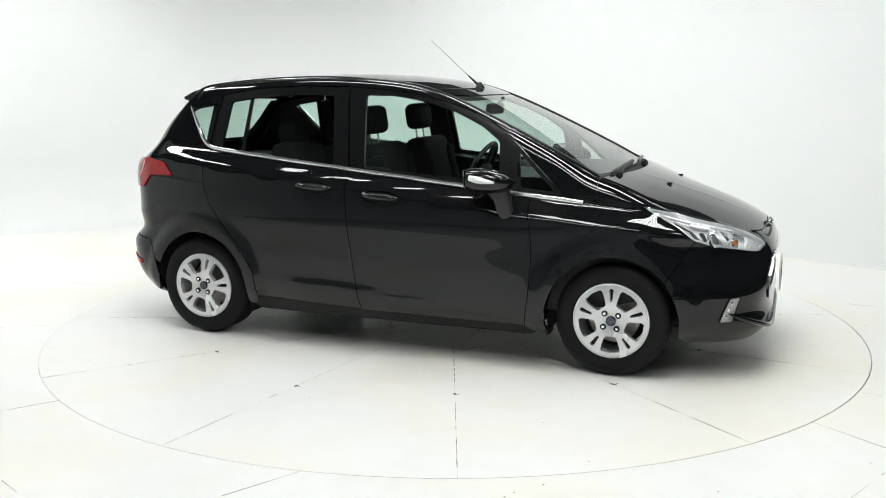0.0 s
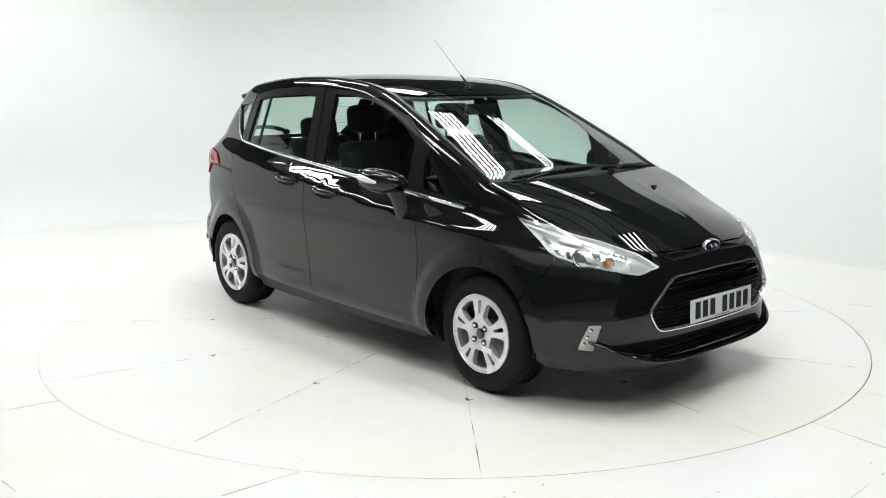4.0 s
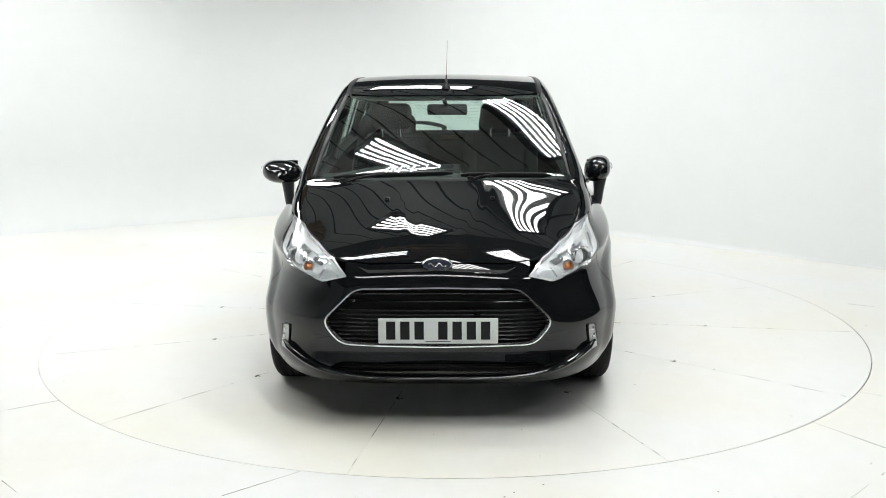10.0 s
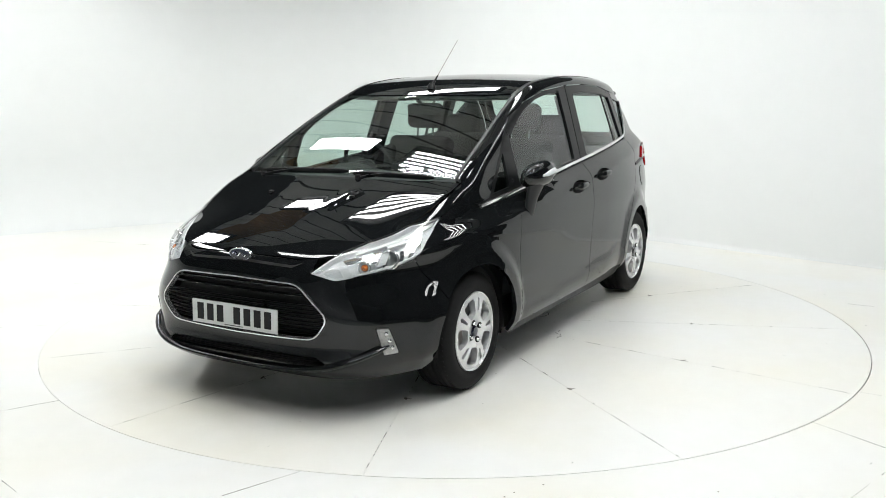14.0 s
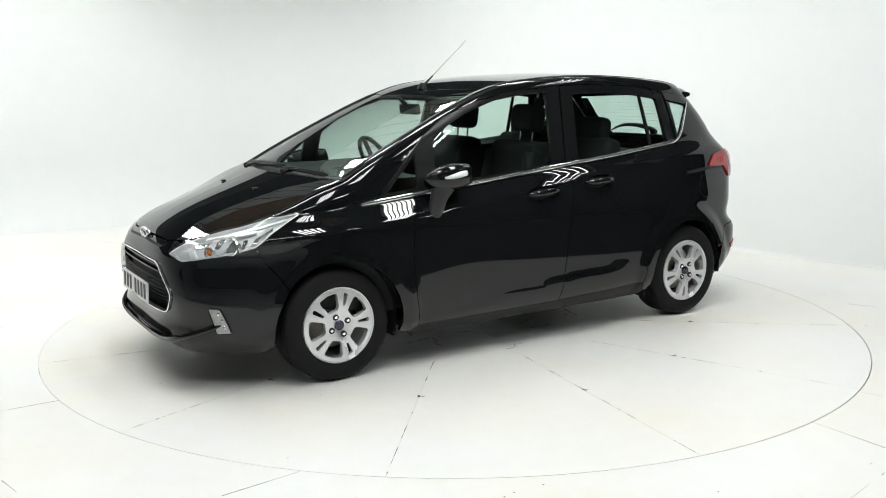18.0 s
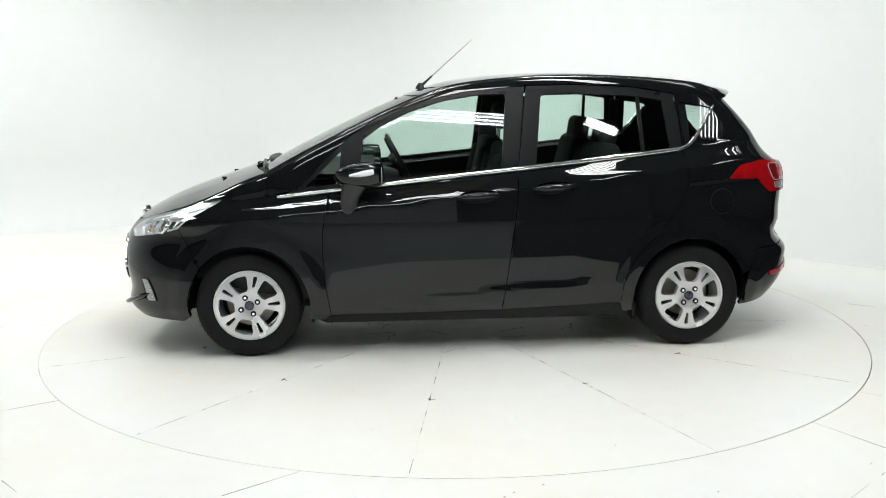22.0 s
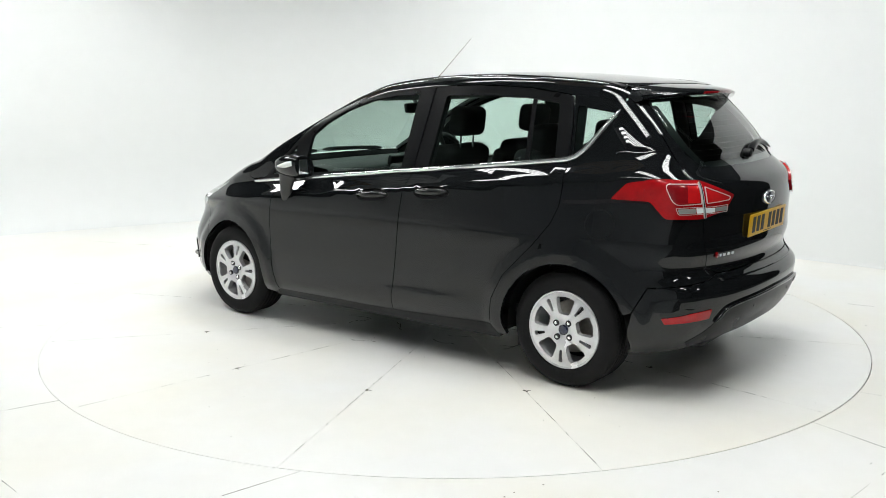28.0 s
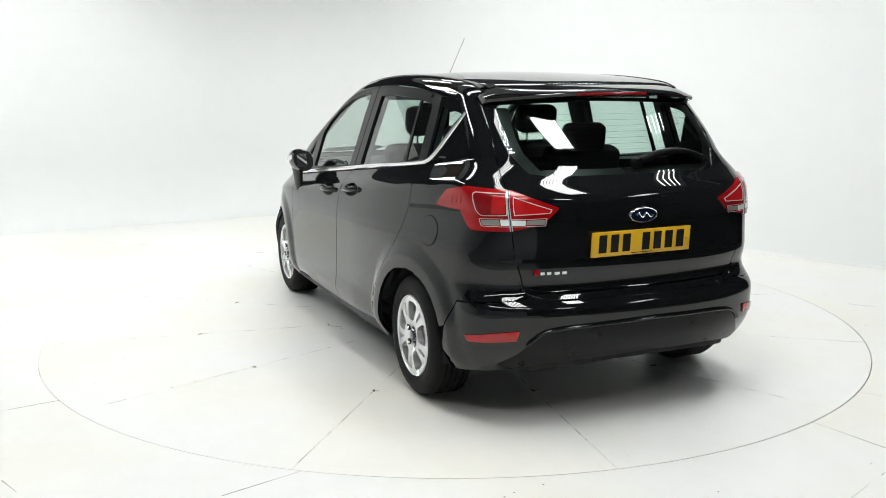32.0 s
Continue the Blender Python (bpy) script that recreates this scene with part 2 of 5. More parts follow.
def round_front(uv, s=1):
    """u: degrees round a post between the front wheels, v: height."""
    uv = np.asarray(uv, float)
    a = np.radians(uv[:, 0])
    o = np.stack([0 * a + 1.05, 0 * a, uv[:, 1]], 1)
    return solve(o, np.stack([np.cos(a), np.sin(a) * s, 0 * a], 1), 1.4)


def round_rear(uv, s=1):
    uv = np.asarray(uv, float)
    a = np.radians(uv[:, 0])
    o = np.stack([0 * a - 1.05, 0 * a, uv[:, 1]], 1)
    return solve(o, np.stack([-np.cos(a), np.sin(a) * s, 0 * a], 1), 1.4)


def round_roof(uv, s=1):
    """u: along the car, v: degrees up from level, round a line in the cabin."""
    uv = np.asarray(uv, float)
    a = np.radians(uv[:, 1])
    o = np.stack([uv[:, 0], 0 * a, 0 * a + 0.70], 1)
    return solve(o, np.stack([0 * a, np.cos(a) * s, np.sin(a)], 1), 1.4)


def lamp_ball(uv, s=1):
    """u, v: degrees round and up, as seen from a point inside the front corner."""
    uv = np.asarray(uv, float)
    a, b = np.radians(uv[:, 0]), np.radians(uv[:, 1])
    o = np.stack([0 * a + 1.35, 0 * a + 0.30 * s, 0 * a + 0.55], 1)
    return solve(o, np.stack([np.cos(a) * np.cos(b), np.sin(a) * np.cos(b) * s, np.sin(b)], 1), 1.0)


def outward(p):
    e = 0.004
    g = np.stack([body(p[:, 0] + e * (i == 0), p[:, 1] + e * (i == 1), p[:, 2] + e * (i == 2)) - body(p[:, 0] - e * (i == 0), p[:, 1] - e * (i == 1), p[:, 2] - e * (i == 2)) for i in range(3)], 1)
    return g / (np.linalg.norm(g, axis=1)[:, None] + 1e-9)


# ---------------------------------------------------------------- mesh helpers
def mesh(name, verts, faces, mat, parent=None, label="", normals=None, flat=False):
    me = bpy.data.meshes.new(name)
    me.from_pydata([tuple(map(float, v)) for v in verts], [], [tuple(map(int, f)) for f in faces])
    me.materials.append(mat)
    if not flat:
        me.polygons.foreach_set("use_smooth", [True] * len(me.polygons))
    if normals is not None:
        me.normals_split_custom_set([tuple(map(float, n)) for n in normals])
    me.update()
    ob = new(name, me)
    if parent is not None:
        ob.parent = parent
    if label:
        ob["label"] = label
    return ob


def part(name, bm, mat, parent=None, label="", smooth=True, angle=40):
    """Links a bmesh as one mesh object."""
    me = bpy.data.meshes.new(name)
    bmesh.ops.recalc_face_normals(bm, faces=bm.faces)
    for f in bm.faces:
        f.smooth = smooth
    for e in bm.edges:
        if len(e.link_faces) == 2 and e.calc_face_angle(0) > radians(angle):
            e.smooth = False
    bm.to_mesh(me)
    bm.free()
    me.materials.append(mat)
    ob = new(name, me)
    if parent is not None:
        ob.parent = parent
    if label:
        ob["label"] = label
    return ob


def box(cx, cy, cz, sx, sy, sz, bevel=0.0, turn=None, bm=None, segments=2):
    bm = bm or bmesh.new()
    made = bmesh.ops.create_cube(bm, size=1)["verts"]
    bmesh.ops.scale(bm, vec=(sx, sy, sz), verts=made)
    if bevel:
        edges = list({e for v in made for e in v.link_edges})
        r = bmesh.ops.bevel(bm, geom=edges, offset=bevel, segments=segments, affect="EDGES", profile=0.5)
        made = list({v for f in r["faces"] for v in f.verts} | {v for v in made if v.is_valid})
    m = Matrix.Translation((cx, cy, cz)) @ (turn.to_4x4() if turn is not None else Matrix())
    bmesh.ops.transform(bm, matrix=m, verts=made)
    return bm


def lathe(profile, n=48, axis="y", at=(0, 0, 0), bm=None, close=False):
    """Turns (radius, along) pairs round an axis."""
    bm = bm or bmesh.new()
    rings = []
    for r, h in profile:
        ring = []
        for i in range(n):
            a = 2 * math.pi * i / n
            c, s = r * math.cos(a), r * math.sin(a)
            p = {"y": (c, h, s), "z": (c, s, h), "x": (h, c, s)}[axis]
            ring.append(bm.verts.new((p[0] + at[0], p[1] + at[1], p[2] + at[2])))
        rings.append(ring)
    for a, b in zip(rings, rings[1:] + ([rings[0]] if close else [])):
        for i in range(n):
            bm.faces.new((a[i], a[(i + 1) % n], b[(i + 1) % n], b[i]))
    return bm


def pipe(points, radius, n=8, bm=None, closed=False, flat=1.0):
    """A round bar along points; radius may be a list."""
    bm = bm or bmesh.new()
    P = [Vector(p) for p in points]
    rings = []
    for i, p in enumerate(P):
        q = P[(i + 1) % len(P)] if closed or i + 1 < len(P) else p
        o = P[i - 1] if closed or i > 0 else p
        t = (q - o).normalized()
        u = t.cross(Vector((0, 0, 1)) if abs(t.z) < 0.9 else Vector((1, 0, 0))).normalized()
        w = u.cross(t)
        r = radius[i] if isinstance(radius, (list, tuple)) else radius
        rings.append([bm.verts.new(p + u * r * math.cos(2 * math.pi * k / n) + w * r * flat * math.sin(2 * math.pi * k / n)) for k in range(n)])
    for a, b in zip(rings, rings[1:] + ([rings[0]] if closed else [])):
        for k in range(n):
            bm.faces.new((a[k], a[(k + 1) % n], b[(k + 1) % n], b[k]))
    if not closed:
        bm.faces.new(rings[0])
        bm.faces.new(rings[-1])
    return bm


def rounded(poly, r, steps=5):
    """The outline with its corners rounded; r in the outline's own units."""
    out, n = [], len(poly)
    for i in range(n):
        a, b, c = (np.array(poly[(i + k) % n], float) for k in (-1, 0, 1))
        la, lc = np.linalg.norm(a - b), np.linalg.norm(c - b)
        k = min(r, la * 0.48, lc * 0.48)
        p, q = b + (a - b) / la * k, b + (c - b) / lc * k
        for j in range(steps + 1):
            t = j / steps
            out.append((1 - t) ** 2 * p + 2 * t * (1 - t) * b + t * t * q)
    return [tuple(v) for v in out]


def inside(pts, poly):
    pts, poly = np.asarray(pts, float), np.asarray(poly, float)
    res = np.zeros(len(pts), bool)
    for a, b in zip(poly, np.roll(poly, -1, 0)):
        c = (a[1] > pts[:, 1]) != (b[1] > pts[:, 1])
        with np.errstate(divide="ignore", invalid="ignore"):
            x = (b[0] - a[0]) * (pts[:, 1] - a[1]) / (b[1] - a[1]) + a[0]
        res ^= c & (pts[:, 0] < x)
    return res


def edge_distance(pts, poly):
    pts, poly = np.asarray(pts, float), np.asarray(poly, float)
    d = np.full(len(pts), 9e9)
    for a, b in zip(poly, np.roll(poly, -1, 0)):
        v = b - a
        t = np.clip(((pts - a) @ v) / (v @ v + 1e-12), 0, 1)
        d = np.minimum(d, np.linalg.norm(pts - a - t[:, None] * v, axis=1))
    return d


def dense(poly, step):
    out = []
    for a, b in zip(poly, poly[1:] + poly[:1]):
        a, b = np.array(a, float), np.array(b, float)
        k = max(1, int(np.ceil(np.linalg.norm(b - a) / step)))
        out += [tuple(a + (b - a) * i / k) for i in range(k)]
    return out


def shrunk(poly, gap):
    """The outline drawn in by gap on all sides."""
    P = np.array(poly, float)
    area = np.sum(P[:, 0] * np.roll(P[:, 1], -1) - np.roll(P[:, 0], -1) * P[:, 1])
    out = []
    for i in range(len(P)):
        a, b, c = P[i - 1], P[i], P[(i + 1) % len(P)]
        u, v = (b - a) / (np.linalg.norm(b - a) + 1e-12), (c - b) / (np.linalg.norm(c - b) + 1e-12)
        n = np.array([-u[1] - v[1], u[0] + v[0]]) * np.sign(area)
        n = n / max(np.linalg.norm(n), 1e-9)
        cosine = max(0.35, abs(np.dot(n, np.array([-u[1], u[0]]))))
        out.append(tuple(b + n * gap / cosine))
    return out


DEGREE = 0.0145  # metres a degree, where a map goes by degrees
SCALES = {"lamp_ball": (0.0095, 0.0105), "round_front": (DEGREE, 1), "round_rear": (DEGREE, 1), "round_roof": (1, DEGREE)}


def to_map(which, pts):
    """Points of the skin as coordinates of one of its maps."""
    p = np.asarray(pts, float)
    x, y, z = p[:, 0], np.abs(p[:, 1]), p[:, 2]
    return {
        "from_side": lambda: np.stack([x, z], 1),
        "from_top": lambda: np.stack([x, p[:, 1]], 1),
        "from_front": lambda: np.stack([p[:, 1], z], 1),
        "from_rear": lambda: np.stack([p[:, 1], z], 1),
        "lamp_ball": lambda: np.stack([np.degrees(np.arctan2(y - 0.30, x - 1.35)), np.degrees(np.arctan2(z - 0.55, np.hypot(y - 0.30, x - 1.35)))], 1),
        "round_front": lambda: np.stack([np.degrees(np.arctan2(p[:, 1], x - 1.05)), z], 1),
        "round_rear": lambda: np.stack([np.degrees(np.arctan2(p[:, 1], -x - 1.05)), z], 1),
        "round_roof": lambda: np.stack([x, np.degrees(np.arctan2(z - 0.70, y))], 1),
    }[which]()


MAPS = {"from_side": from_side, "from_top": from_top, "from_front": from_front, "from_rear": from_rear, "round_front": round_front, "round_rear": round_rear, "round_roof": round_roof, "lamp_ball": lamp_ball}


def panel(name, which, outline, mat, parent, holes=(), s=1, lift=0.0, depth=0.02, step=0.035, gap=0.0018, label="", swell=0.0):
    """A sheet of the car's skin inside an outline, with turned-in edges. Outline and holes are in the coordinates of the map."""
    k = np.array(SCALES.get(which, (1, 1)), float)
    O = dense([tuple(np.array(p) * k) for p in outline], step)
    if gap:
        O = shrunk(O, gap)
    H = [dense([tuple(np.array(p) * k) for p in h], step) for h in holes]
    lo, hi = np.min(O, 0), np.max(O, 0)
    gx, gy = np.meshgrid(np.arange(lo[0], hi[0], step), np.arange(lo[1], hi[1], step))
    gx = gx + (np.arange(len(gx)) % 2)[:, None] * step / 2
    g = np.stack([gx.ravel(), gy.ravel()], 1)
    keep = inside(g, O) & (edge_distance(g, O) > step * 0.45)
    for h in H:
        keep &= ~inside(g, h) & (edge_distance(g, h) > step * 0.45)
    g = g[keep]
    V = [Vector(p) for p in O]
    E = [(i, (i + 1) % len(O)) for i in range(len(O))]
    for h in H:
        b = len(V)
        V += [Vector(p) for p in h]
        E += [(b + i, b + (i + 1) % len(h)) for i in range(len(h))]
    V += [Vector(p) for p in g]
    from_cdt = delaunay(V, E, [], 0, 1e-6)
    uv = np.array([tuple(v) for v in from_cdt[0]])
    tris = np.array([t for t in from_cdt[2] if len(t) == 3])
    mid = uv[tris].mean(1)
    ok = inside(mid, O)
    for h in H:
        ok &= ~inside(mid, h)
    tris = tris[ok]
    used = np.unique(tris)
    back = np.full(len(uv), -1)
    back[used] = np.arange(len(used))
    uv, tris = uv[used], back[tris]
    p = MAPS[which](uv / k, s)
    n = outward(p)
    bulge = lift + (swell * smooth(0, 0.06, edge_distance(uv, O)) if swell else 0)
    p = p + n * (np.full(len(p), 1.0) * bulge)[:, None]
    a, b, c = uv[tris[:, 0]], uv[tris[:, 1]], uv[tris[:, 2]]
    area = (b[:, 0] - a[:, 0]) * (c[:, 1] - a[:, 1]) - (b[:, 1] - a[:, 1]) * (c[:, 0] - a[:, 0])
    tris[area < 0] = tris[area < 0][:, ::-1]
    tris = tris[np.abs(area) > 1e-9]
    a, b, c = p[tris[:, 0]], p[tris[:, 1]], p[tris[:, 2]]
    if np.sum(np.einsum("ij,ij->i", np.cross(b - a, c - a), n[tris[:, 0]])) < 0:
        tris = tris[:, ::-1]
    count = {}
    for t in tris:
        for i in range(3):
            e = (t[i], t[(i + 1) % 3])
            count[e] = count.get(e, 0) + 1
    rim = [e for e in count if (e[1], e[0]) not in count]
    verts, faces = list(p), [tuple(t) for t in tris]
    normals = [n[i] for t in tris for i in t]
    if depth:
        under = {}
        for i in {i for e in rim for i in e}:
            under[i] = len(verts)
            verts.append(p[i] - n[i] * depth)
        for i, j in rim:
            f = (j, i, under[i], under[j])
            faces.append(f)
            q = np.cross(np.array(verts[i]) - verts[j], np.array(verts[under[i]]) - verts[j])
            q = q / (np.linalg.norm(q) + 1e-9)
            normals += [q] * 4
    return mesh(name, verts, faces, mat, parent, label, normals)


from mathutils.geometry import delaunay_2d_cdt as delaunay


def skin_line(which, pts, s=1, lift=0.0):
    p = MAPS[which](np.array(pts, float), s)
    return p + outward(p) * lift


def skin_path(which, pts, step=0.015):
    """Points of the skin close together along a line drawn in one of its maps."""
    out = []
    for a, b in zip(pts, pts[1:]):
        a, b = np.array(a, float), np.array(b, float)
        k = max(1, int(np.ceil(np.linalg.norm(b - a) / step)))
        out += [a + (b - a) * i / k for i in range(k)]
    return MAPS[which](np.array(out + [np.array(pts[-1], float)]), 1)


# ---------------------------------------------------------------- the hall
def hall():
    # white wall: it runs round the turntable, with a rounded corner and, on one side, a coved foot
    foot = [(-7.6, -5.0), (-7.6, 2.45), (-1.30, 5.95), (4.35, 0.67)]
    line = []
    for i in range(len(foot)):
        b = np.array(foot[i])
        if i in (0, len(foot) - 1):
            line.append(b)
            continue
        a, c = np.array(foot[i - 1]), np.array(foot[i + 1])
        p, q = b + (a - b) / np.linalg.norm(a - b) * 1.6, b + (c - b) / np.linalg.norm(c - b) * 1.6
        for j in range(13):
            t = j / 12
            line.append((1 - t) ** 2 * p + 2 * t * (1 - t) * b + t * t * q)
    line = np.array(line)
    verts, faces = [], []
    prof = [math.pi / 2 * j / 8 for j in range(9)]
    for i, p in enumerate(line):
        d = line[min(i + 1, len(line) - 1)] - line[max(i - 1, 0)]
        d = d / np.linalg.norm(d)
        nrm = np.array([d[1], -d[0]])  # into the room
        r = 0.70 * float(1 - smooth(-1.2, 0.2, p[0])) + 0.004
        ring = [(p[0] + nrm[0] * r * (1 - math.sin(a)), p[1] + nrm[1] * r * (1 - math.sin(a)), r * (1 - math.cos(a)) + 0.002) for a in prof]
        ring.append((p[0], p[1], WALL_TOP))
        out = [(p[0] - nrm[0] * 0.15, p[1] - nrm[1] * 0.15, WALL_TOP), (p[0] - nrm[0] * 0.15, p[1] - nrm[1] * 0.15, 0.0)]
        verts += ring + out
    m = 12
    for i in range(len(line) - 1):
        for j in range(m - 1):
            faces.append((i * m + j, i * m + j + 1, (i + 1) * m + j + 1, (i + 1) * m + j))
    tagged(mesh("wall_studio", verts, faces, WHITE_WALL), "smooth white studio wall with a coved foot", "wall", kind="structure")
    # dark cladding of the hall above the white wall
    verts, faces = [], []
    for i, p in enumerate(line):
        d = line[min(i + 1, len(line) - 1)] - line[max(i - 1, 0)]
        d = d / np.linalg.norm(d)
        nrm = np.array([d[1], -d[0]])
        verts += [(p[0] - nrm[0] * q, p[1] - nrm[1] * q, z) for q, z in ((0.06, WALL_TOP - 0.004), (0.06, CEILING), (0.14, CEILING), (0.14, WALL_TOP - 0.004))]
    for i in range(len(line) - 1):
        for j in range(3):
            faces.append((i * 4 + j, i * 4 + j + 1, (i + 1) * 4 + j + 1, (i + 1) * 4 + j))
    tagged(mesh("wall_upper", verts, faces, DARK_WALL), "dark hall cladding above the white wall", "wall", kind="structure")
    tagged(part("wall_back", box(-3.15, -9.1, CEILING / 2, 9.3, 0.2, CEILING), GREY_WALL), "grey wall at the open side of the studio", "wall", kind="structure")
    tagged(part("wall_west", box(-7.7, -7.05, CEILING / 2, 0.2, 4.1, CEILING), GREY_WALL), "pale grey side wall", "wall", kind="structure")
    for nm, x, y, w, l in (("wall_east", 6.3, -4.1, 0.2, 9.9), ("wall_return", 5.5, 0.92, 1.9, 0.12), ("wall_front", 3.955, -9.1, 4.89, 0.2)):
        tagged(part(nm, box(x, y, CEILING / 2, w, l, CEILING), DARK_WALL), "dark side wall", "wall", kind="structure")
    # ceiling: ribbed sheet over the rear of the studio, dark boards over the front
    for nm, mat, y0, y1, text in (("ceiling", CEILING_GREY, 0.55, 6.3, "grey ribbed metal ceiling"), ("ceiling_front", DARK_WALL, -9.3, 0.55, "dark ceiling over the open side of the studio")):
        tagged(part(nm, box(-0.7, (y0 + y1) / 2, CEILING + 0.06, 14.6, y1 - y0, 0.1), mat, smooth=False), text, "ceiling", kind="structure")
    # dark seams of the ribbed sheet, running slantwise like the tubes
    bm = bmesh.new()
    d = np.array([math.cos(radians(-56)), math.sin(radians(-56))])
    for i in range(34):
        x = -8.0 + i * 0.42
        t0, t1 = (6.2 - 0.6) / d[1], 0.0
        t0 = max(t0, (-7.8 - x) / d[0])
        if t0 < -0.3 and x < 6.4:
            c = np.array([x, 0.6]) + d * (t0 + t1) / 2
            box(c[0], c[1], CEILING - 0.004, t1 - t0, 0.022, 0.02, 0, Matrix.Rotation(radians(-56), 3, "Z"), bm)
    tagged(part("ceiling_seams", bm, DARK_WALL, smooth=False), "dark seams between the ceiling sheets", "ceiling", kind="structure")
    # brown slatted roof boards between the lights
    for x0, x1, y0, y1 in ((-1.3, 0.35, -1.7, 0.0), (-4.5, -2.3, 1.6, 3.4)):
        boards = new("roof_boards")
        tagged(boards, "brown slatted boards under the ceiling", "roof boards")
        n = int((y1 - y0) / 0.16)
        for i in range(n):
            part("board", box((x0 + x1) / 2, y0 + (i + 0.5) * 0.16, CEILING - 0.06, x1 - x0, 0.13, 0.03, 0.006), BROWN, boards)
        for x in (x0 + 0.2, x1 - 0.2):
            part("batten", box(x, (y0 + y1) / 2, CEILING - 0.03, 0.06, y1 - y0, 0.03), BROWN, boards)
    # floor round the disc: one sheet with a round opening
    n = 160
    ring = [(DISC_RADIUS - 0.0008) * np.array([math.cos(2 * math.pi * i / n), math.sin(2 * math.pi * i / n)]) + np.array([0.0020, -0.0012]) for i in range(n)]
    outer, far = [], []
    for p in ring:
        k = 12.0 / max(abs(p[0]), abs(p[1]))
        far.append(p * k)
        side = 0.8335 * p[0] - 0.5526 * p[1]
        k = min(k, 3.255 / side if side > 0 else k, WHITE_EDGE / p[1] if p[1] < 0 else k)
        outer.append(p * k)
    verts = [(p[0], p[1], 0) for p in ring] + [(p[0], p[1], 0) for p in outer] + [(p[0], p[1], -0.03) for p in ring]
    faces = [(i, (i + 1) % n, n + (i + 1) % n, n + i)[::-1] for i in range(n)] + [(i, (i + 1) % n, 2 * n + (i + 1) % n, 2 * n + i) for i in range(n)]
    tagged(mesh("floor", verts, faces, WHITE_FLOOR, flat=True), "white painted studio floor with worn joints", "floor", kind="structure")
    rims = [(p[0] * 0.99, p[1] * 0.99, -0.003) for p in outer] + [(p[0] * 1.02, p[1] * 1.02, -0.003) for p in far]
    fore = [abs(outer[i][1] - WHITE_EDGE) < 0.001 and outer[i][0] < 0.9 for i in range(n)]
    for nm, mat, text, pick in (("floor_apron", GREY_FLOOR, "grey concrete floor before the white studio", True), ("floor_side", DARK_FLOOR, "dark floor beside the white studio", False)):
        faces = [(i, (i + 1) % n, n + (i + 1) % n, n + i)[::-1] for i in range(n) if fore[i] == pick]
        tagged(mesh(nm, rims, faces, mat, flat=True), text, "floor", kind="structure")
    floor_joints()
    part("pit", box(0, 0, -0.08, 5.4, 5.4, 0.06), JOINT)
    tagged(bpy.data.objects["pit"], "dark gap under the turntable rim", "floor", kind="structure")


def floor_joints():
    rnd = random.Random(9)
    bm = bmesh.new()
    lines = (((-1.83, -2.41), (-1.30, -2.92)), ((-1.05, -2.80), (-0.60, -2.42)), ((1.60, -1.90), (1.95, -2.45)), ((1.30, -2.80), (2.0, -2.12)), ((-2.6, -2.08), (-1.90, -1.60)),
             ((-5.2, 1.2), (-2.6, 1.0)), ((-4.6, -0.6), (-2.55, -0.2)), ((2.7, 0.3), (4.3, -0.6)), ((-3.6, 3.0), (-1.4, 2.2)), ((1.98, -1.5), (2.9, -2.1)))
    for a, b in lines:
        a, b = np.array(a), np.array(b)
        d = (b - a) / np.linalg.norm(b - a)
        n = np.array([-d[1], d[0]])
        t, L = 0.0, np.linalg.norm(b - a)
        while t < L:
            l = rnd.uniform(0.02, 0.22)
            w = rnd.choice((0.0006, 0.0009, 0.0020))
            p, q = a + d * t, a + d * min(L, t + l)
            bm.faces.new([bm.verts.new((*(r + n * k), 0.0014)) for r, k in ((p, -w), (q, -w), (q, w), (p, w))])
            t += l + rnd.choice((0.002, 0.02, 0.12))
    for i in range(150):
        x, y = rnd.uniform(-5.5, 4.5), rnd.uniform(-3.6, 3.0)
        if math.hypot(x, y) < DISC_RADIUS + 0.05:
            continue
        r, c = rnd.uniform(0.002, 0.006), rnd.uniform(0, 3)
        bm.faces.new([bm.verts.new((x + r * (0.6 + 0.5 * rnd.random()) * math.cos(c + k), y + r * (0.6 + 0.5 * rnd.random()) * math.sin(c + k), 0.0014)) for k in range(6)])
    ob = part("floor_marks", bm, JOINT, smooth=False)
    tagged(ob, "dark worn joints and specks on the white floor", "floor mark", kind="stuff")


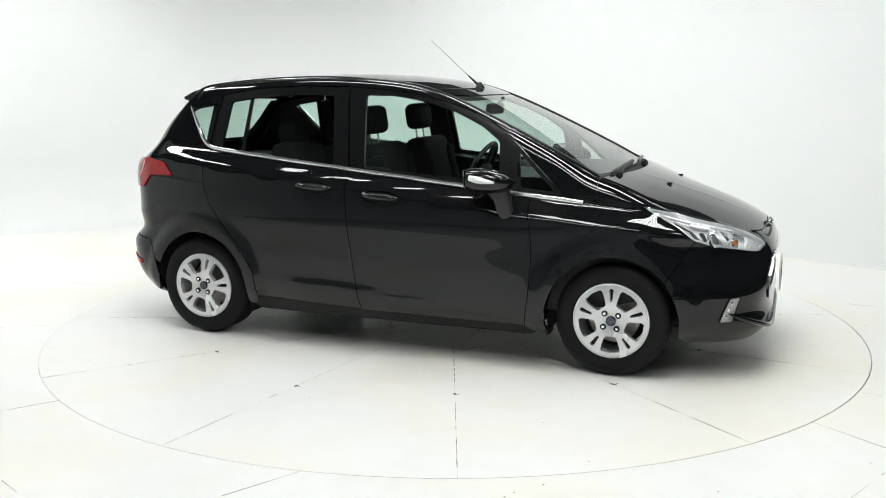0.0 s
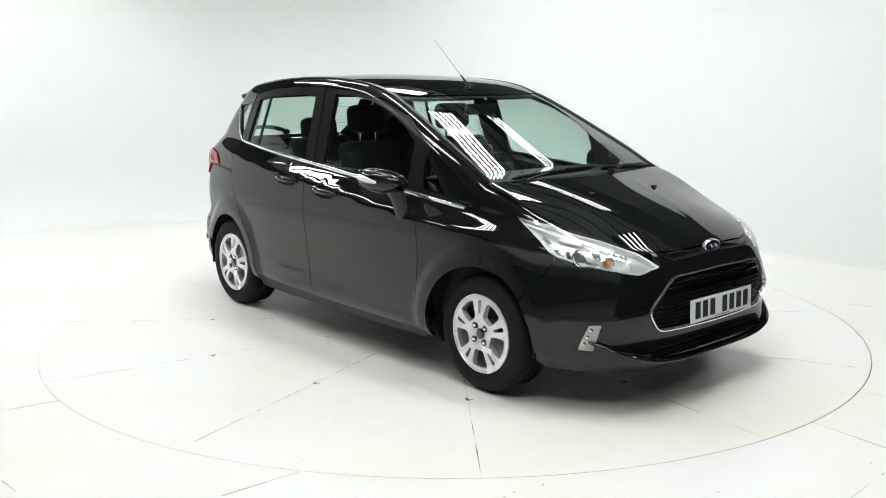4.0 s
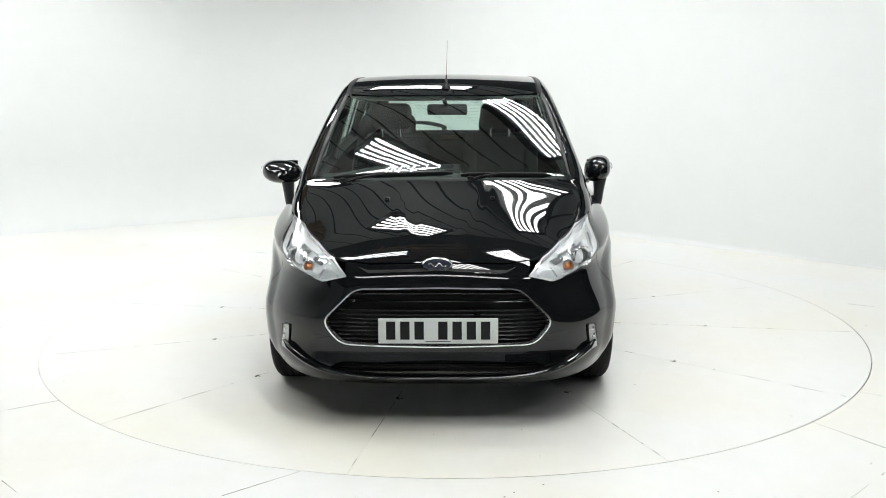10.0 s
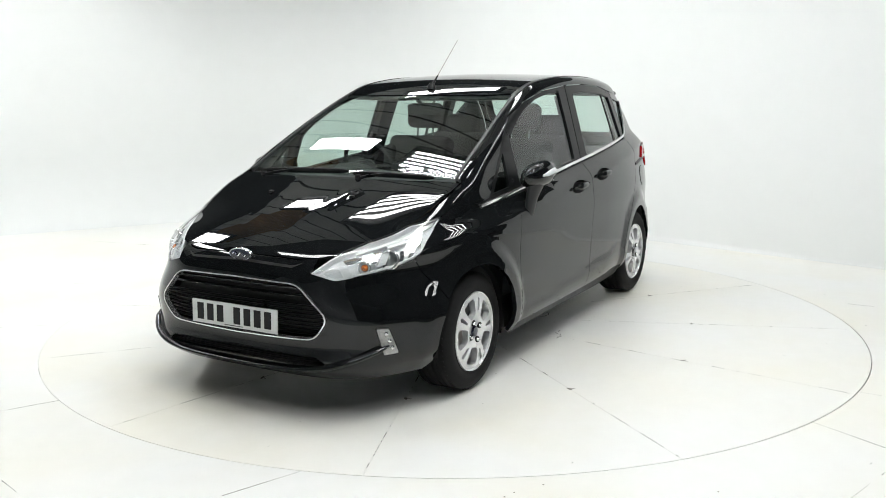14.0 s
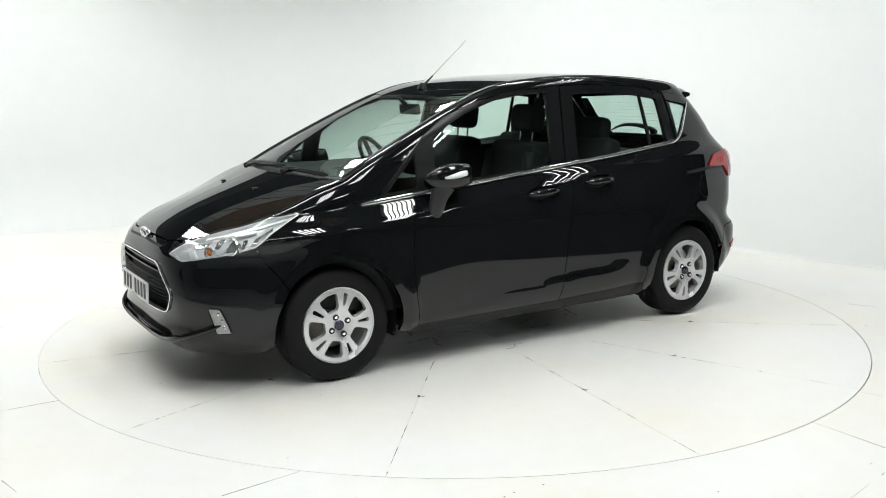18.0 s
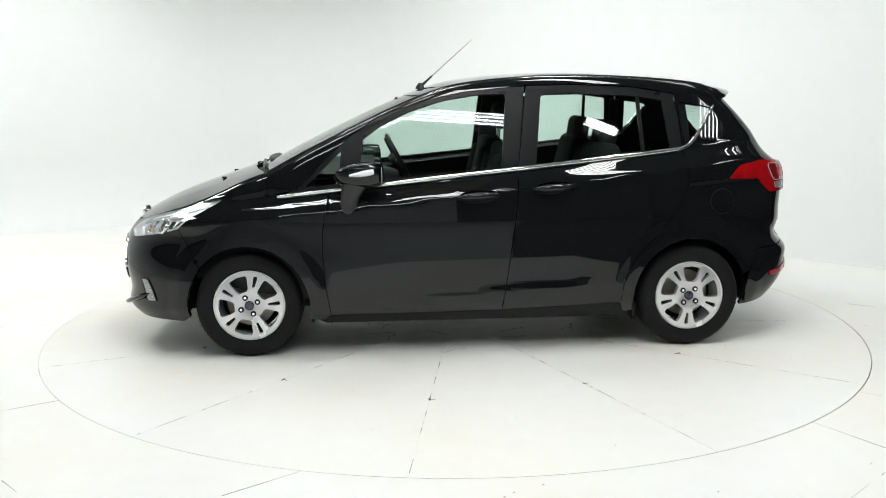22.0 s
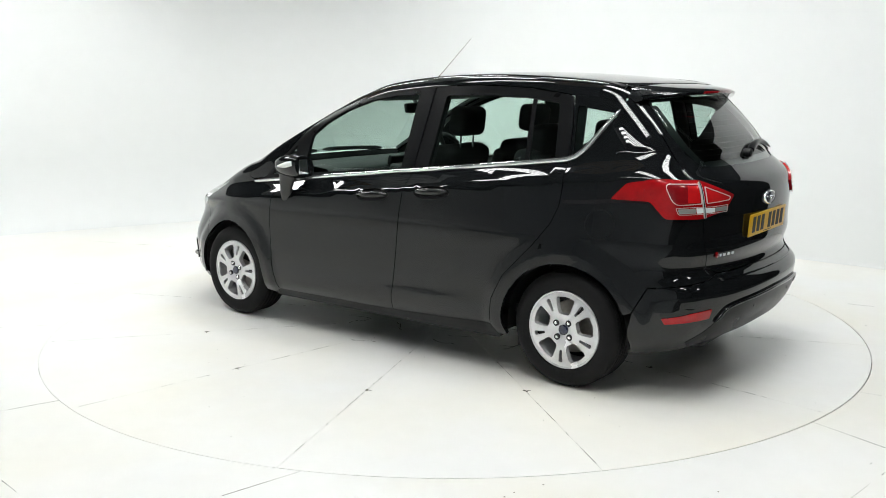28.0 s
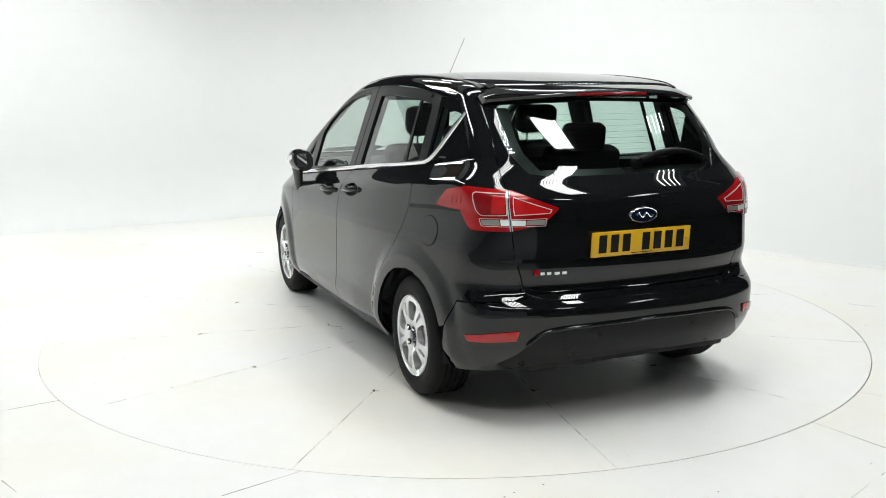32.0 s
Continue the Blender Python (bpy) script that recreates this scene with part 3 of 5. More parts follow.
def turntable():
    """Twelve painted sectors on a round frame, with worn joints between them."""
    disc = new("turntable")
    tagged(disc, "round white turntable of twelve sectors, set flush in the floor", "turntable")
    bm = lathe([(0.0001, -0.006), (DISC_RADIUS - 0.006, -0.006), (DISC_RADIUS - 0.006, -0.05), (0.0001, -0.05)], 120, "z")
    bmesh.ops.remove_doubles(bm, verts=bm.verts, dist=0.001)
    part("disc_frame", bm, JOINT_FILL, disc, smooth=False)
    gap = 0.0007
    for k in range(12):
        a0, a1 = radians(21 + 30 * k), radians(51 + 30 * k)
        n = 14
        top = []
        for r in (0.30, DISC_RADIUS - 0.004):
            d = gap / r
            row = [(r * math.cos(a0 + d + (a1 - a0 - 2 * d) * i / n), r * math.sin(a0 + d + (a1 - a0 - 2 * d) * i / n)) for i in range(n + 1)]
            top.append(row)
        loop = top[0] + top[1][::-1]
        m = len(loop)
        verts = [(x, y, 0.0) for x, y in loop] + [(x, y, -0.006) for x, y in loop]
        faces = [(i, i + 1, 2 * n - i, 2 * n + 1 - i)[::-1] for i in range(n)] + [(i, (i + 1) % m, m + (i + 1) % m, m + i) for i in range(m)]
        mesh("sector", verts, faces, WHITE_FLOOR, disc, flat=True)
    hub = lathe([(0.0001, 0.0), (0.298, 0.0), (0.298, -0.006)], 60, "z")
    bmesh.ops.remove_doubles(hub, verts=hub.verts, dist=0.0005)
    part("hub_plate", hub, WHITE_FLOOR, disc, smooth=False)
    # worn places along the joints, chips and small dark spots
    rnd = random.Random(4)
    bm = bmesh.new()

    def chip(x, y, a, l, w):
        pts = []
        for i in range(9):
            q = 2 * math.pi * i / 9
            f = 0.6 + 0.6 * rnd.random()
            u, v = l * f * math.cos(q), w * f * math.sin(q)
            pts.append(bm.verts.new((x + u * math.cos(a) - v * math.sin(a), y + u * math.sin(a) + v * math.cos(a), 0.0012)))
        bm.faces.new(pts)

    for k in range(12):
        a = radians(21 + 30 * k)
        for i in range(22):
            r = rnd.uniform(0.75, DISC_RADIUS - 0.03)
            chip(r * math.cos(a), r * math.sin(a), a, rnd.choice((0.008, 0.012, 0.03, 0.05)), rnd.uniform(0.0010, 0.0026))
        r = rnd.choice((1.52, 1.60, 1.56))
        chip(r * math.cos(a), r * math.sin(a), a + 0.4, 0.020, 0.009)
        chip(r * math.cos(a + 0.012), r * math.sin(a + 0.012), a + 1.4, 0.012, 0.004)
        for i in range(6):
            q, r = rnd.uniform(0, 0.52), rnd.uniform(0.6, 2.4)
            chip(r * math.cos(a + q), r * math.sin(a + q), rnd.uniform(0, 3), rnd.uniform(0.002, 0.005), 0.002)
    # cracks of the paint near the middle
    for i in range(26):
        q, r = rnd.uniform(0, 6.28), rnd.uniform(0.35, 0.85)
        x, y, a = r * math.cos(q), r * math.sin(q), rnd.uniform(0, 3.14)
        for j in range(4):
            chip(x, y, a, 0.028, 0.0028)
            x, y = x + 0.045 * math.cos(a), y + 0.045 * math.sin(a)
            a += rnd.uniform(-0.8, 0.8)
    ob = part("paint_wear", bm, JOINT, disc, "dark chips and cracks in the white paint", smooth=False)
    ob["kind"] = "stuff"
    return disc


def tube_banks():
    for x, y, turn, count, length, pitch, thick in BANKS:
        lamp = new("ceiling_light")
        lamp.matrix_basis = pose(x, y, 4.0, 0, 0, turn)
        tagged(lamp, "bank of white fluorescent tubes under the ceiling", "ceiling light", "tube banks")
        wide = pitch * count + 0.10
        part("housing", box(0, 0, 0.075, length + 0.14, wide + 0.04, 0.05, 0.005), BLACK_METAL, lamp, "black light housing")
        for q in (-0.35, 0.35):
            part("hanger", pipe([(q * length, 0, 0.095), (q * length, 0, CEILING - 4.0 + 0.012)], 0.006, 8), BLACK_METAL, lamp)
        # added, unseen edges round the bank: they hold slanting light off the walls
        for q in (-1, 1):
            part("side_blocker", box(0, q * (wide / 2 + 0.01), -0.005, length + 0.14, 0.012, 0.12, 0.003), BLACK_METAL, lamp)
            part("end_blocker", box(q * (length / 2 + 0.06), 0, -0.005, 0.012, wide, 0.12, 0.003), BLACK_METAL, lamp)
        for i in range(count):
            part("tube", lathe([(0.0001, -length / 2), (thick, -length / 2), (thick, length / 2), (0.0001, length / 2)], 8, "x", (0, (i - (count - 1) / 2) * pitch, 0)), TUBE, lamp)


# ---------------------------------------------------------------- the car
def arch(cx, r, z0, n=18):
    """The wheel arch's line, from its rear foot over the top to its front foot."""
    a0 = math.asin((z0 - 0.29) / r)
    return [(cx - r * math.cos(a0 + (math.pi - 2 * a0) * i / n), 0.29 + r * math.sin(a0 + (math.pi - 2 * a0) * i / n)) for i in range(n + 1)]


ARCH = 0.340
DOOR_TOP = [(0.91, 0.985), (0.665, 1.219), (0.508, 1.321), (0.281, 1.399), (0.027, 1.451), (-0.31, 1.482)]
DOOR_TOP_REAR = [(-0.32, 1.482), (-0.60, 1.488), (-0.92, 1.472), (-1.165, 1.435)]
HEAD = [(1.375, 0.737, 0.881), (1.46, 0.745, 0.838), (1.544, 0.74, 0.781), (1.62, 0.722, 0.705), (1.70, 0.69, 0.685), (1.79, 0.639, 0.668), (1.93, 0.505, 0.643), (1.968, 0.39, 0.675), (1.868, 0.457, 0.744), (1.726, 0.545, 0.793), (1.538, 0.644, 0.851)]
TAIL_LAMP = [(-1.465, 0.80, 0.956), (-1.535, 0.775, 1.033), (-1.655, 0.735, 1.055), (-1.81, 0.60, 1.042), (-1.906, 0.42, 0.972), (-1.892, 0.49, 0.905), (-1.84, 0.63, 0.875), (-1.716, 0.745, 0.875), (-1.648, 0.76, 0.953)]
BONNET = [(1.952, 0.0), (1.948, 0.15), (1.938, 0.30), (1.905, 0.400), (1.865, 0.448), (1.726, 0.537), (1.538, 0.636), (1.40, 0.688), (1.25, 0.702), (1.145, 0.700), (1.165, 0.60), (1.215, 0.42), (1.252, 0.20), (1.262, 0.0)]
GLASS_EDGE = [(0.262, 0.572), (0.40, 0.588), (0.60, 0.607), (0.85, 0.632), (1.115, 0.655)]


def head_edge():
    """The headlight's outline as close points of the skin, cut at four of its corners: wing, bumper, bonnet, wing top."""
    k = np.array((0.0095, 0.0105))
    out = dense([tuple(np.array(p) * k) for p in rounded(mapped("lamp_ball", np.array(HEAD)), 1.2)], 0.012)
    p = lamp_ball(np.array(out) / k)
    cut = [int(np.argmin(np.linalg.norm(p - np.array(HEAD[i]), axis=1))) for i in (0, 3, 7, 10)]
    return [np.array([p[j % len(p)] for j in range(a, (b if b > a else b + len(p)) + 1)]) for a, b in zip(cut, cut[1:] + cut[:1])]


def both_sides(half, turned=False):
    """A half outline that starts and ends on the middle line, made whole; turned: the first number goes across the car."""
    if turned:
        return half + [(-a, b) for a, b in half[::-1] if abs(a) > 1e-6]
    return half + [(a, -b) for a, b in half[::-1] if abs(b) > 1e-6]


def mapped(which, pts):
    return [tuple(q) for q in to_map(which, np.asarray(pts, float))]


def mirrored(half):
    return half + [(-u, v) for u, v in half[::-1] if abs(u) > 0.02]


def slab(name, outline, holes, mat, parent, place, depth, step=0.02, label="", dish=None):
    """A flat plate with holes and walls, drawn in its own plane (u, v) and set up by place(u, v, w), w being its depth."""
    O = dense(outline, step)
    H = [dense(h, step) for h in holes]
    lo, hi = np.min(O, 0), np.max(O, 0)
    gx, gy = np.meshgrid(np.arange(lo[0], hi[0], step), np.arange(lo[1], hi[1], step))
    g = np.stack([gx.ravel(), gy.ravel()], 1)
    keep = inside(g, O) & (edge_distance(g, O) > step * 0.4)
    for h in H:
        keep &= ~inside(g, h) & (edge_distance(g, h) > step * 0.4)
    V, E = [Vector(p) for p in O], [(i, (i + 1) % len(O)) for i in range(len(O))]
    for h in H:
        b = len(V)
        V += [Vector(p) for p in h]
        E += [(b + i, b + (i + 1) % len(h)) for i in range(len(h))]
    V += [Vector(p) for p in g[keep]]
    out = delaunay(V, E, [], 0, 1e-6)
    uv = np.array([tuple(v) for v in out[0]])
    tris = np.array([t for t in out[2] if len(t) == 3])
    mid = uv[tris].mean(1)
    ok = inside(mid, O)
    for h in H:
        ok &= ~inside(mid, h)
    bm = bmesh.new()
    w0 = np.array([dish(u, v) if dish else 0.0 for u, v in uv])
    vs = {}

    def vert(i):
        if i not in vs:
            vs[i] = bm.verts.new(place(uv[i][0], uv[i][1], w0[i]))
        return vs[i]

    for t in tris[ok]:
        try:
            bm.faces.new([vert(i) for i in t])
        except ValueError:
            pass
    bmesh.ops.recalc_face_normals(bm, faces=bm.faces)
    rim = [e for e in bm.edges if len(e.link_faces) == 1]
    made = bmesh.ops.extrude_edge_only(bm, edges=rim)["geom"]
    shift = Vector(place(0, 0, -depth)) - Vector(place(0, 0, 0))
    bmesh.ops.translate(bm, vec=shift, verts=[q for q in made if isinstance(q, bmesh.types.BMVert)])
    return part(name, bm, mat, parent, label, angle=35)


def car_shell(car):
    lamp = [(x, y) for x, y, z in head_edge()[2]]
    lip = [p for p in BONNET if p[0] > 1.9]
    rest = [p for p in BONNET[4:] if p[0] < 1.45]
    panel("bonnet", "from_top", both_sides(lip + [p for p in lamp if p[0] < 1.875] + rest), PAINT, car, step=0.02)
    screen = [(0.345, 0.0), (0.340, 0.2), (0.315, 0.40)] + GLASS_EDGE + [(1.135, 0.60), (1.175, 0.42), (1.198, 0.20), (1.205, 0.0)]
    panel("windscreen", "from_top", both_sides(screen), GLASS, car, lift=-0.004, depth=0.004, label="curved tinted windscreen")
    cowl = [(1.202, 0.0), (1.195, 0.2), (1.172, 0.42), (1.132, 0.60), (1.118, 0.66), (1.138, 0.672), (1.165, 0.60), (1.215, 0.42), (1.252, 0.20), (1.262, 0.0)]
    panel("cowl", "from_top", both_sides(cowl), PLASTIC, car, lift=-0.018, depth=0.03, label="black plastic cowl under the windscreen")
    roof = [(0.348, 0.0), (0.343, 0.2), (0.318, 0.40), (0.266, 0.562), (-0.3, 0.570), (-0.9, 0.555), (-1.42, 0.52), (-1.45, 0.3), (-1.46, 0.0)]
    panel("roof", "from_top", both_sides(roof), PAINT, car)
    panel("headlining", "from_top", both_sides(roof), HEADLINER, car, lift=-0.045, depth=0.0, gap=0.02, label="grey headlining")
    # dark band of the windscreen's edge, seen as a frame
    panel("sun_band", "from_top", both_sides([(0.350, 0.0), (0.345, 0.2), (0.32, 0.40), (0.268, 0.568), (0.30, 0.572), (0.345, 0.42), (0.375, 0.2), (0.38, 0.0)]), TRIM, car, lift=-0.008, depth=0.0, gap=0)
    for s in (1, -1):
        side_of_car(car, s)
    bumpers(car)
    tailgate(car)
    spoiler(car)
    aerial(car)
    wipers(car)


def side_of_car(car, s):
    # roof strips and pillar trims
    strip = [(0.30, 0.563), (-0.3, 0.573), (-0.9, 0.558), (-1.40, 0.525), (-1.40, 0.553), (-0.9, 0.587), (-0.3, 0.602), (0.285, 0.594)]
    panel("roof_strip", "from_top", strip, TRIM, car, s=s, lift=0.0025, depth=0.010, label="black roof moulding")
    trim = GLASS_EDGE + [(1.135, 0.668), (0.85, 0.653), (0.60, 0.629), (0.40, 0.610), (0.27, 0.597)]
    panel("pillar_trim", "from_top", trim, GREY_TRIM, car, s=s, lift=0.004, depth=0.02, label="grey trim strip beside the windscreen")
    # cant rail and front pillar
    top = skin_path("from_top", [(1.14, 0.671), (0.85, 0.655), (0.60, 0.631), (0.40, 0.612), (0.27, 0.600), (-0.3, 0.605), (-0.9, 0.590), (-1.30, 0.566)])
    low = skin_path("from_side", [(-1.30, 1.423), (-1.168, 1.437)] + [(x, z + 0.002) for x, z in DOOR_TOP_REAR[::-1][1:]] + DOOR_TOP[::-1] + [(0.97, 0.925), (1.09, 0.905), (1.14, 0.912)])
    low = np.concatenate([low, skin_path("from_top", [(1.14, 0.699), (1.14, 0.673)])])
    panel("side_rail", "round_roof", mapped("round_roof", np.concatenate([top, low])), PAINT, car, s=s, step=0.022)
    panel("pillar_lining", "round_roof", mapped("round_roof", np.concatenate([top, low])), HEADLINER, car, s=s, lift=-0.024, depth=0.0, gap=0.004, step=0.03)
    # front wing
    edge = [(1.14, 0.912), (1.09, 0.903), (1.075, belt(1.075) - 0.012), (0.800, belt(0.800) - 0.014), (0.801, 0.88), (0.827, 0.727), (0.834, 0.63), (0.820, 0.405), (0.795, 0.235), (0.84, 0.205)]
    lamp = head_edge()
    edge += [p for p in arch(WHEEL_X, ARCH, 0.215) if p[0] < 1.49] + [(1.506, 0.508), (1.618, 0.690)]
    ridge = skin_path("from_top", [(1.538, 0.642), (1.40, 0.692), (1.25, 0.706), (1.145, 0.704), (1.14, 0.700)])
    wing = np.concatenate([skin_path("from_side", edge), lamp[0][::-1], lamp[3][::-1], ridge])
    panel("front_wing", "round_roof", mapped("round_roof", wing), PAINT, car, s=s, step=0.022, gap=0.0009)
    # doors
    front = [(0.799, belt(0.8) - 0.014), (0.80, 0.88), (0.826, 0.727), (0.833, 0.63), (0.819, 0.405), (0.794, 0.235), (-0.156, 0.243), (-0.196, 0.506), (-0.226, 0.73), (-0.253, belt(-0.253) - 0.014)]
    door = panel("front_door", "from_side", front, PAINT, car, holes=[cup_edge(*HANDLES[0])], s=s)
    rear = [(-0.254, belt(-0.254) - 0.014), (-0.227, 0.73), (-0.197, 0.506), (-0.157, 0.245), (-0.833, 0.272), (-0.850, 0.412), (-0.915, 0.535), (-1.083, 0.712), (-1.17, 0.82), (-1.208, 0.91), (-1.218, 1.0), (-1.203, belt(-1.203) - 0.014)]
    back_door = panel("rear_door", "from_side", rear, PAINT, car, holes=[cup_edge(*HANDLES[1])], s=s)
    # window frames and glass
    quarter = rounded([(0.925, 0.940), (0.722, 1.135), (0.742, 0.957)], 0.012)
    wind = rounded([(0.625, 0.966), (0.606, 1.192), (0.502, 1.269), (0.344, 1.346), (0.153, 1.405), (-0.037, 1.435), (-0.201, 1.440), (-0.164, 1.036)], 0.02)
    frame_f = [(1.075, belt(1.075) + 0.006), (0.975, 0.928)] + DOOR_TOP[:] + [(-0.253, belt(-0.253) + 0.006)]
    panel("window_frame", "from_side", frame_f, TRIM, door, holes=[quarter, wind], s=s, step=0.022)
    panel("quarter_light", "from_side", shrunk(quarter, -0.006), GLASS, door, s=s, lift=-0.008, depth=0.0, gap=0)
    panel("window_pane", "from_side", shrunk(wind, -0.006), GLASS, door, s=s, lift=-0.010, depth=0.0, gap=0, label="tinted front door window")
    wind_r = rounded([(-0.399, 1.434), (-0.602, 1.439), (-0.914, 1.425), (-1.101, 1.399), (-1.130, 1.126), (-0.357, 1.050)], 0.02)
    frame_r = [(-0.259, belt(-0.259) + 0.006)] + [(-0.316, 1.482)] + DOOR_TOP_REAR[1:] + [(-1.19, 1.30), (-1.203, belt(-1.203) + 0.006)]
    panel("window_frame", "from_side", frame_r, TRIM, back_door, holes=[wind_r], s=s, step=0.022)
    panel("window_pane", "from_side", shrunk(wind_r, -0.006), GLASS, back_door, s=s, lift=-0.010, depth=0.0, gap=0, label="tinted rear door window")
    panel("window_divider", "from_side", [(-0.945, 1.43), (-0.965, 1.43), (-0.985, 1.105), (-0.960, 1.103)], TRIM, back_door, s=s, lift=-0.006, depth=0.01, gap=0)
    # inner trim of the doors, seen through the far windows
    panel("door_lining", "from_side", [(0.78, 0.30), (0.78, belt(0.78) + 0.004), (-0.22, belt(-0.22) + 0.004), (-0.18, 0.30)], CABIN, door, s=s, lift=-0.075, depth=-0.06, gap=0, step=0.06)
    panel("door_lining", "from_side", [(-0.26, 0.30), (-0.26, belt(-0.26) + 0.004), (-1.19, belt(-1.19) + 0.004), (-1.10, 0.75), (-0.86, 0.40)], CABIN, back_door, s=s, lift=-0.075, depth=-0.06, gap=0, step=0.06)
    panel("pillar_lining", "from_side", [(-0.20, 1.03), (-0.225, 1.43), (-0.39, 1.43), (-0.35, 1.04)], CABIN, car, s=s, lift=-0.05, depth=-0.03, gap=0, step=0.06)
    panel("pillar_lining", "round_rear", mapped("round_rear", np.concatenate([skin_path("from_side", [(-1.14, 1.40), (-1.15, 1.12), (-1.215, 1.12), (-1.20, 1.39)])])), CABIN, car, s=s, lift=-0.045, depth=-0.03, gap=0, step=0.05)
    # rear quarter: from the rear door round to the tailgate
    door_edge = [(-1.196, 1.30), (-1.205, belt(-1.205)), (-1.219, 1.0), (-1.209, 0.91), (-1.171, 0.820), (-1.084, 0.712), (-0.916, 0.535), (-0.851, 0.412), (-0.834, 0.272), (-0.86, 0.21)]
    a = arch(-WHEEL_X, ARCH, 0.215)
    side_pts = skin_path("from_side", door_edge + a[::-1][:-3] + [(-1.60, 0.43), (-1.66, 0.555)])
    rear_pts = skin_path("from_rear", [(0.60, 0.5785), (0.496, 0.6025), (0.561, 0.6335), (0.601, 0.75), (0.618, 0.884), (0.618, 1.047), (0.606, 1.152), (0.579, 1.41), (0.577, 1.425)])
    head_pts = skin_path("from_side", [(-1.43, 1.405), (-1.30, 1.425), (-1.172, 1.437)])
    outline = mapped("round_rear", np.concatenate([side_pts, rear_pts, head_pts]))
    qg = [(-1.20, 1.388), (-1.37, 1.362), (-1.412, 1.345), (-1.262, 1.160), (-1.222, 1.142)]
    hole = mapped("round_rear", skin_path("from_side", rounded(qg, 0.015)))
    q = panel("rear_quarter", "round_rear", outline, PAINT, car, holes=[hole], s=s, step=0.022, gap=0.0008)
    panel("quarter_lining", "round_rear", outline, CABIN, q, holes=[hole], s=s, lift=-0.026, depth=0.0, gap=0.008, step=0.03)
    panel("quarter_window", "round_rear", hole, GLASS, q, s=s, lift=-0.006, depth=0.0, gap=0, label="tinted rear quarter window")
    inner = mapped("round_rear", skin_path("from_side", [(-1.20, 1.395), (-1.245, 1.39), (-1.262, 1.16), (-1.215, 1.14)]))
    panel("window_surround", "round_rear", inner, TRIM, q, s=s, lift=-0.012, depth=0.0, gap=0)
    cap = np.concatenate([skin_path("from_top", [(-1.30, 0.566), (-1.40, 0.556), (-1.47, 0.53)]), from_rear([(0.582, 1.43)]), skin_path("from_side", [(-1.43, 1.407), (-1.30, 1.425)])])
    panel("quarter_cap", "round_roof", mapped("round_roof", cap), PAINT, q, s=s, step=0.02, gap=0)
    # groove of the sliding door's rail, and the fuel flap
    rail = mapped("round_rear", skin_path("from_side", [(-1.226, 0.938), (-1.226, 0.918), (-1.45, 0.936), (-1.63, 0.945), (-1.63, 0.957), (-1.45, 0.954)]))
    panel("door_rail", "round_rear", rail, PLATE_INK, q, s=s, lift=0.003, depth=0.003, gap=0, step=0.02, label="black sliding door rail")
    if s > 0:
        ring = [(-1.42 + 0.070 * math.cos(i * math.pi / 18), 0.833 + 0.068 * math.sin(i * math.pi / 18)) for i in range(36)]
        panel("fuel_flap", "from_side", ring, PAINT, q, s=s, lift=0.003, depth=0.004, gap=0, step=0.015, label="round fuel filler flap")
        ring = [(-1.42 + 0.0735 * math.cos(i * math.pi / 18), 0.833 + 0.0715 * math.sin(i * math.pi / 18)) for i in range(36)]
        panel("flap_gap", "from_side", ring, PLASTIC, q, s=s, lift=0.0012, depth=0.0, gap=0, step=0.02)
    # chrome line under the windows, with its kink up the rear pillar
    line = [(x, belt(x)) for x in np.linspace(1.075, -1.15, 40)] + [(-1.195, 1.126), (-1.235, 1.142), (-1.270, 1.170), (-1.300, 1.206), (-1.355, 1.283), (-1.414, 1.364)]
    p = skin_line("from_side", line, s, 0.004)
    part("chrome_strip", pipe(p, [0.005] + [0.0065] * (len(p) - 2) + [0.004], 10, flat=1.75), CHROME, car, "bright chrome strip under the windows")
    # sill and mud flap
    panel("sill", "from_side", [(0.86, 0.20), (0.797, 0.233), (-0.156, 0.240), (-0.835, 0.269), (-0.88, 0.20), (-0.84, 0.178), (0.82, 0.178)], TRIM, car, s=s, lift=-0.004)
    part("mud_flap", box(-0.945, 0.72 * s, 0.195, 0.02, 0.11, 0.10, 0.006), PLASTIC, car)
    part("mud_flap", box(0.90, 0.74 * s, 0.20, 0.02, 0.10, 0.05, 0.006), PLASTIC, car)
    handles(door, back_door, s)
    headlight(car, s)
    tail_light(car, s)
    door_mirror(door, s)
    wheel_housing(car, s)
    # inner walls, so that one cannot look through below the windows
    panel("inner_side", "from_side", [(1.58, 0.45), (1.58, 0.62), (1.30, 0.80), (0.95, 0.86), (0.80, 0.86), (0.80, 0.25), (0.92, 0.25)], CABIN, car, s=s, lift=-0.12, depth=0.0, gap=0, step=0.08)
    panel("inner_quarter", "round_rear", mapped("round_rear", np.concatenate([skin_path("from_side", [(-1.24, belt(-1.24) - 0.01), (-1.24, 0.66), (-1.60, 0.66)]), skin_path("from_rear", [(0.62, 0.65), (0.63, 1.02)]), skin_path("from_side", [(-1.62, 1.10)])])), CABIN, car, s=s, lift=-0.07, depth=0.0, gap=0, step=0.06)


def cup_edge(x, z, k=1.0):
    """The oval recess behind a door handle."""
    return [(x + k * 0.120 * math.cos(i * math.pi / 14), z - k * 0.0072 * math.cos(i * math.pi / 14) + k * 0.036 * math.sin(i * math.pi / 14)) for i in range(28)]


HANDLES = ((-0.025, 0.886), (-0.445, 0.926))


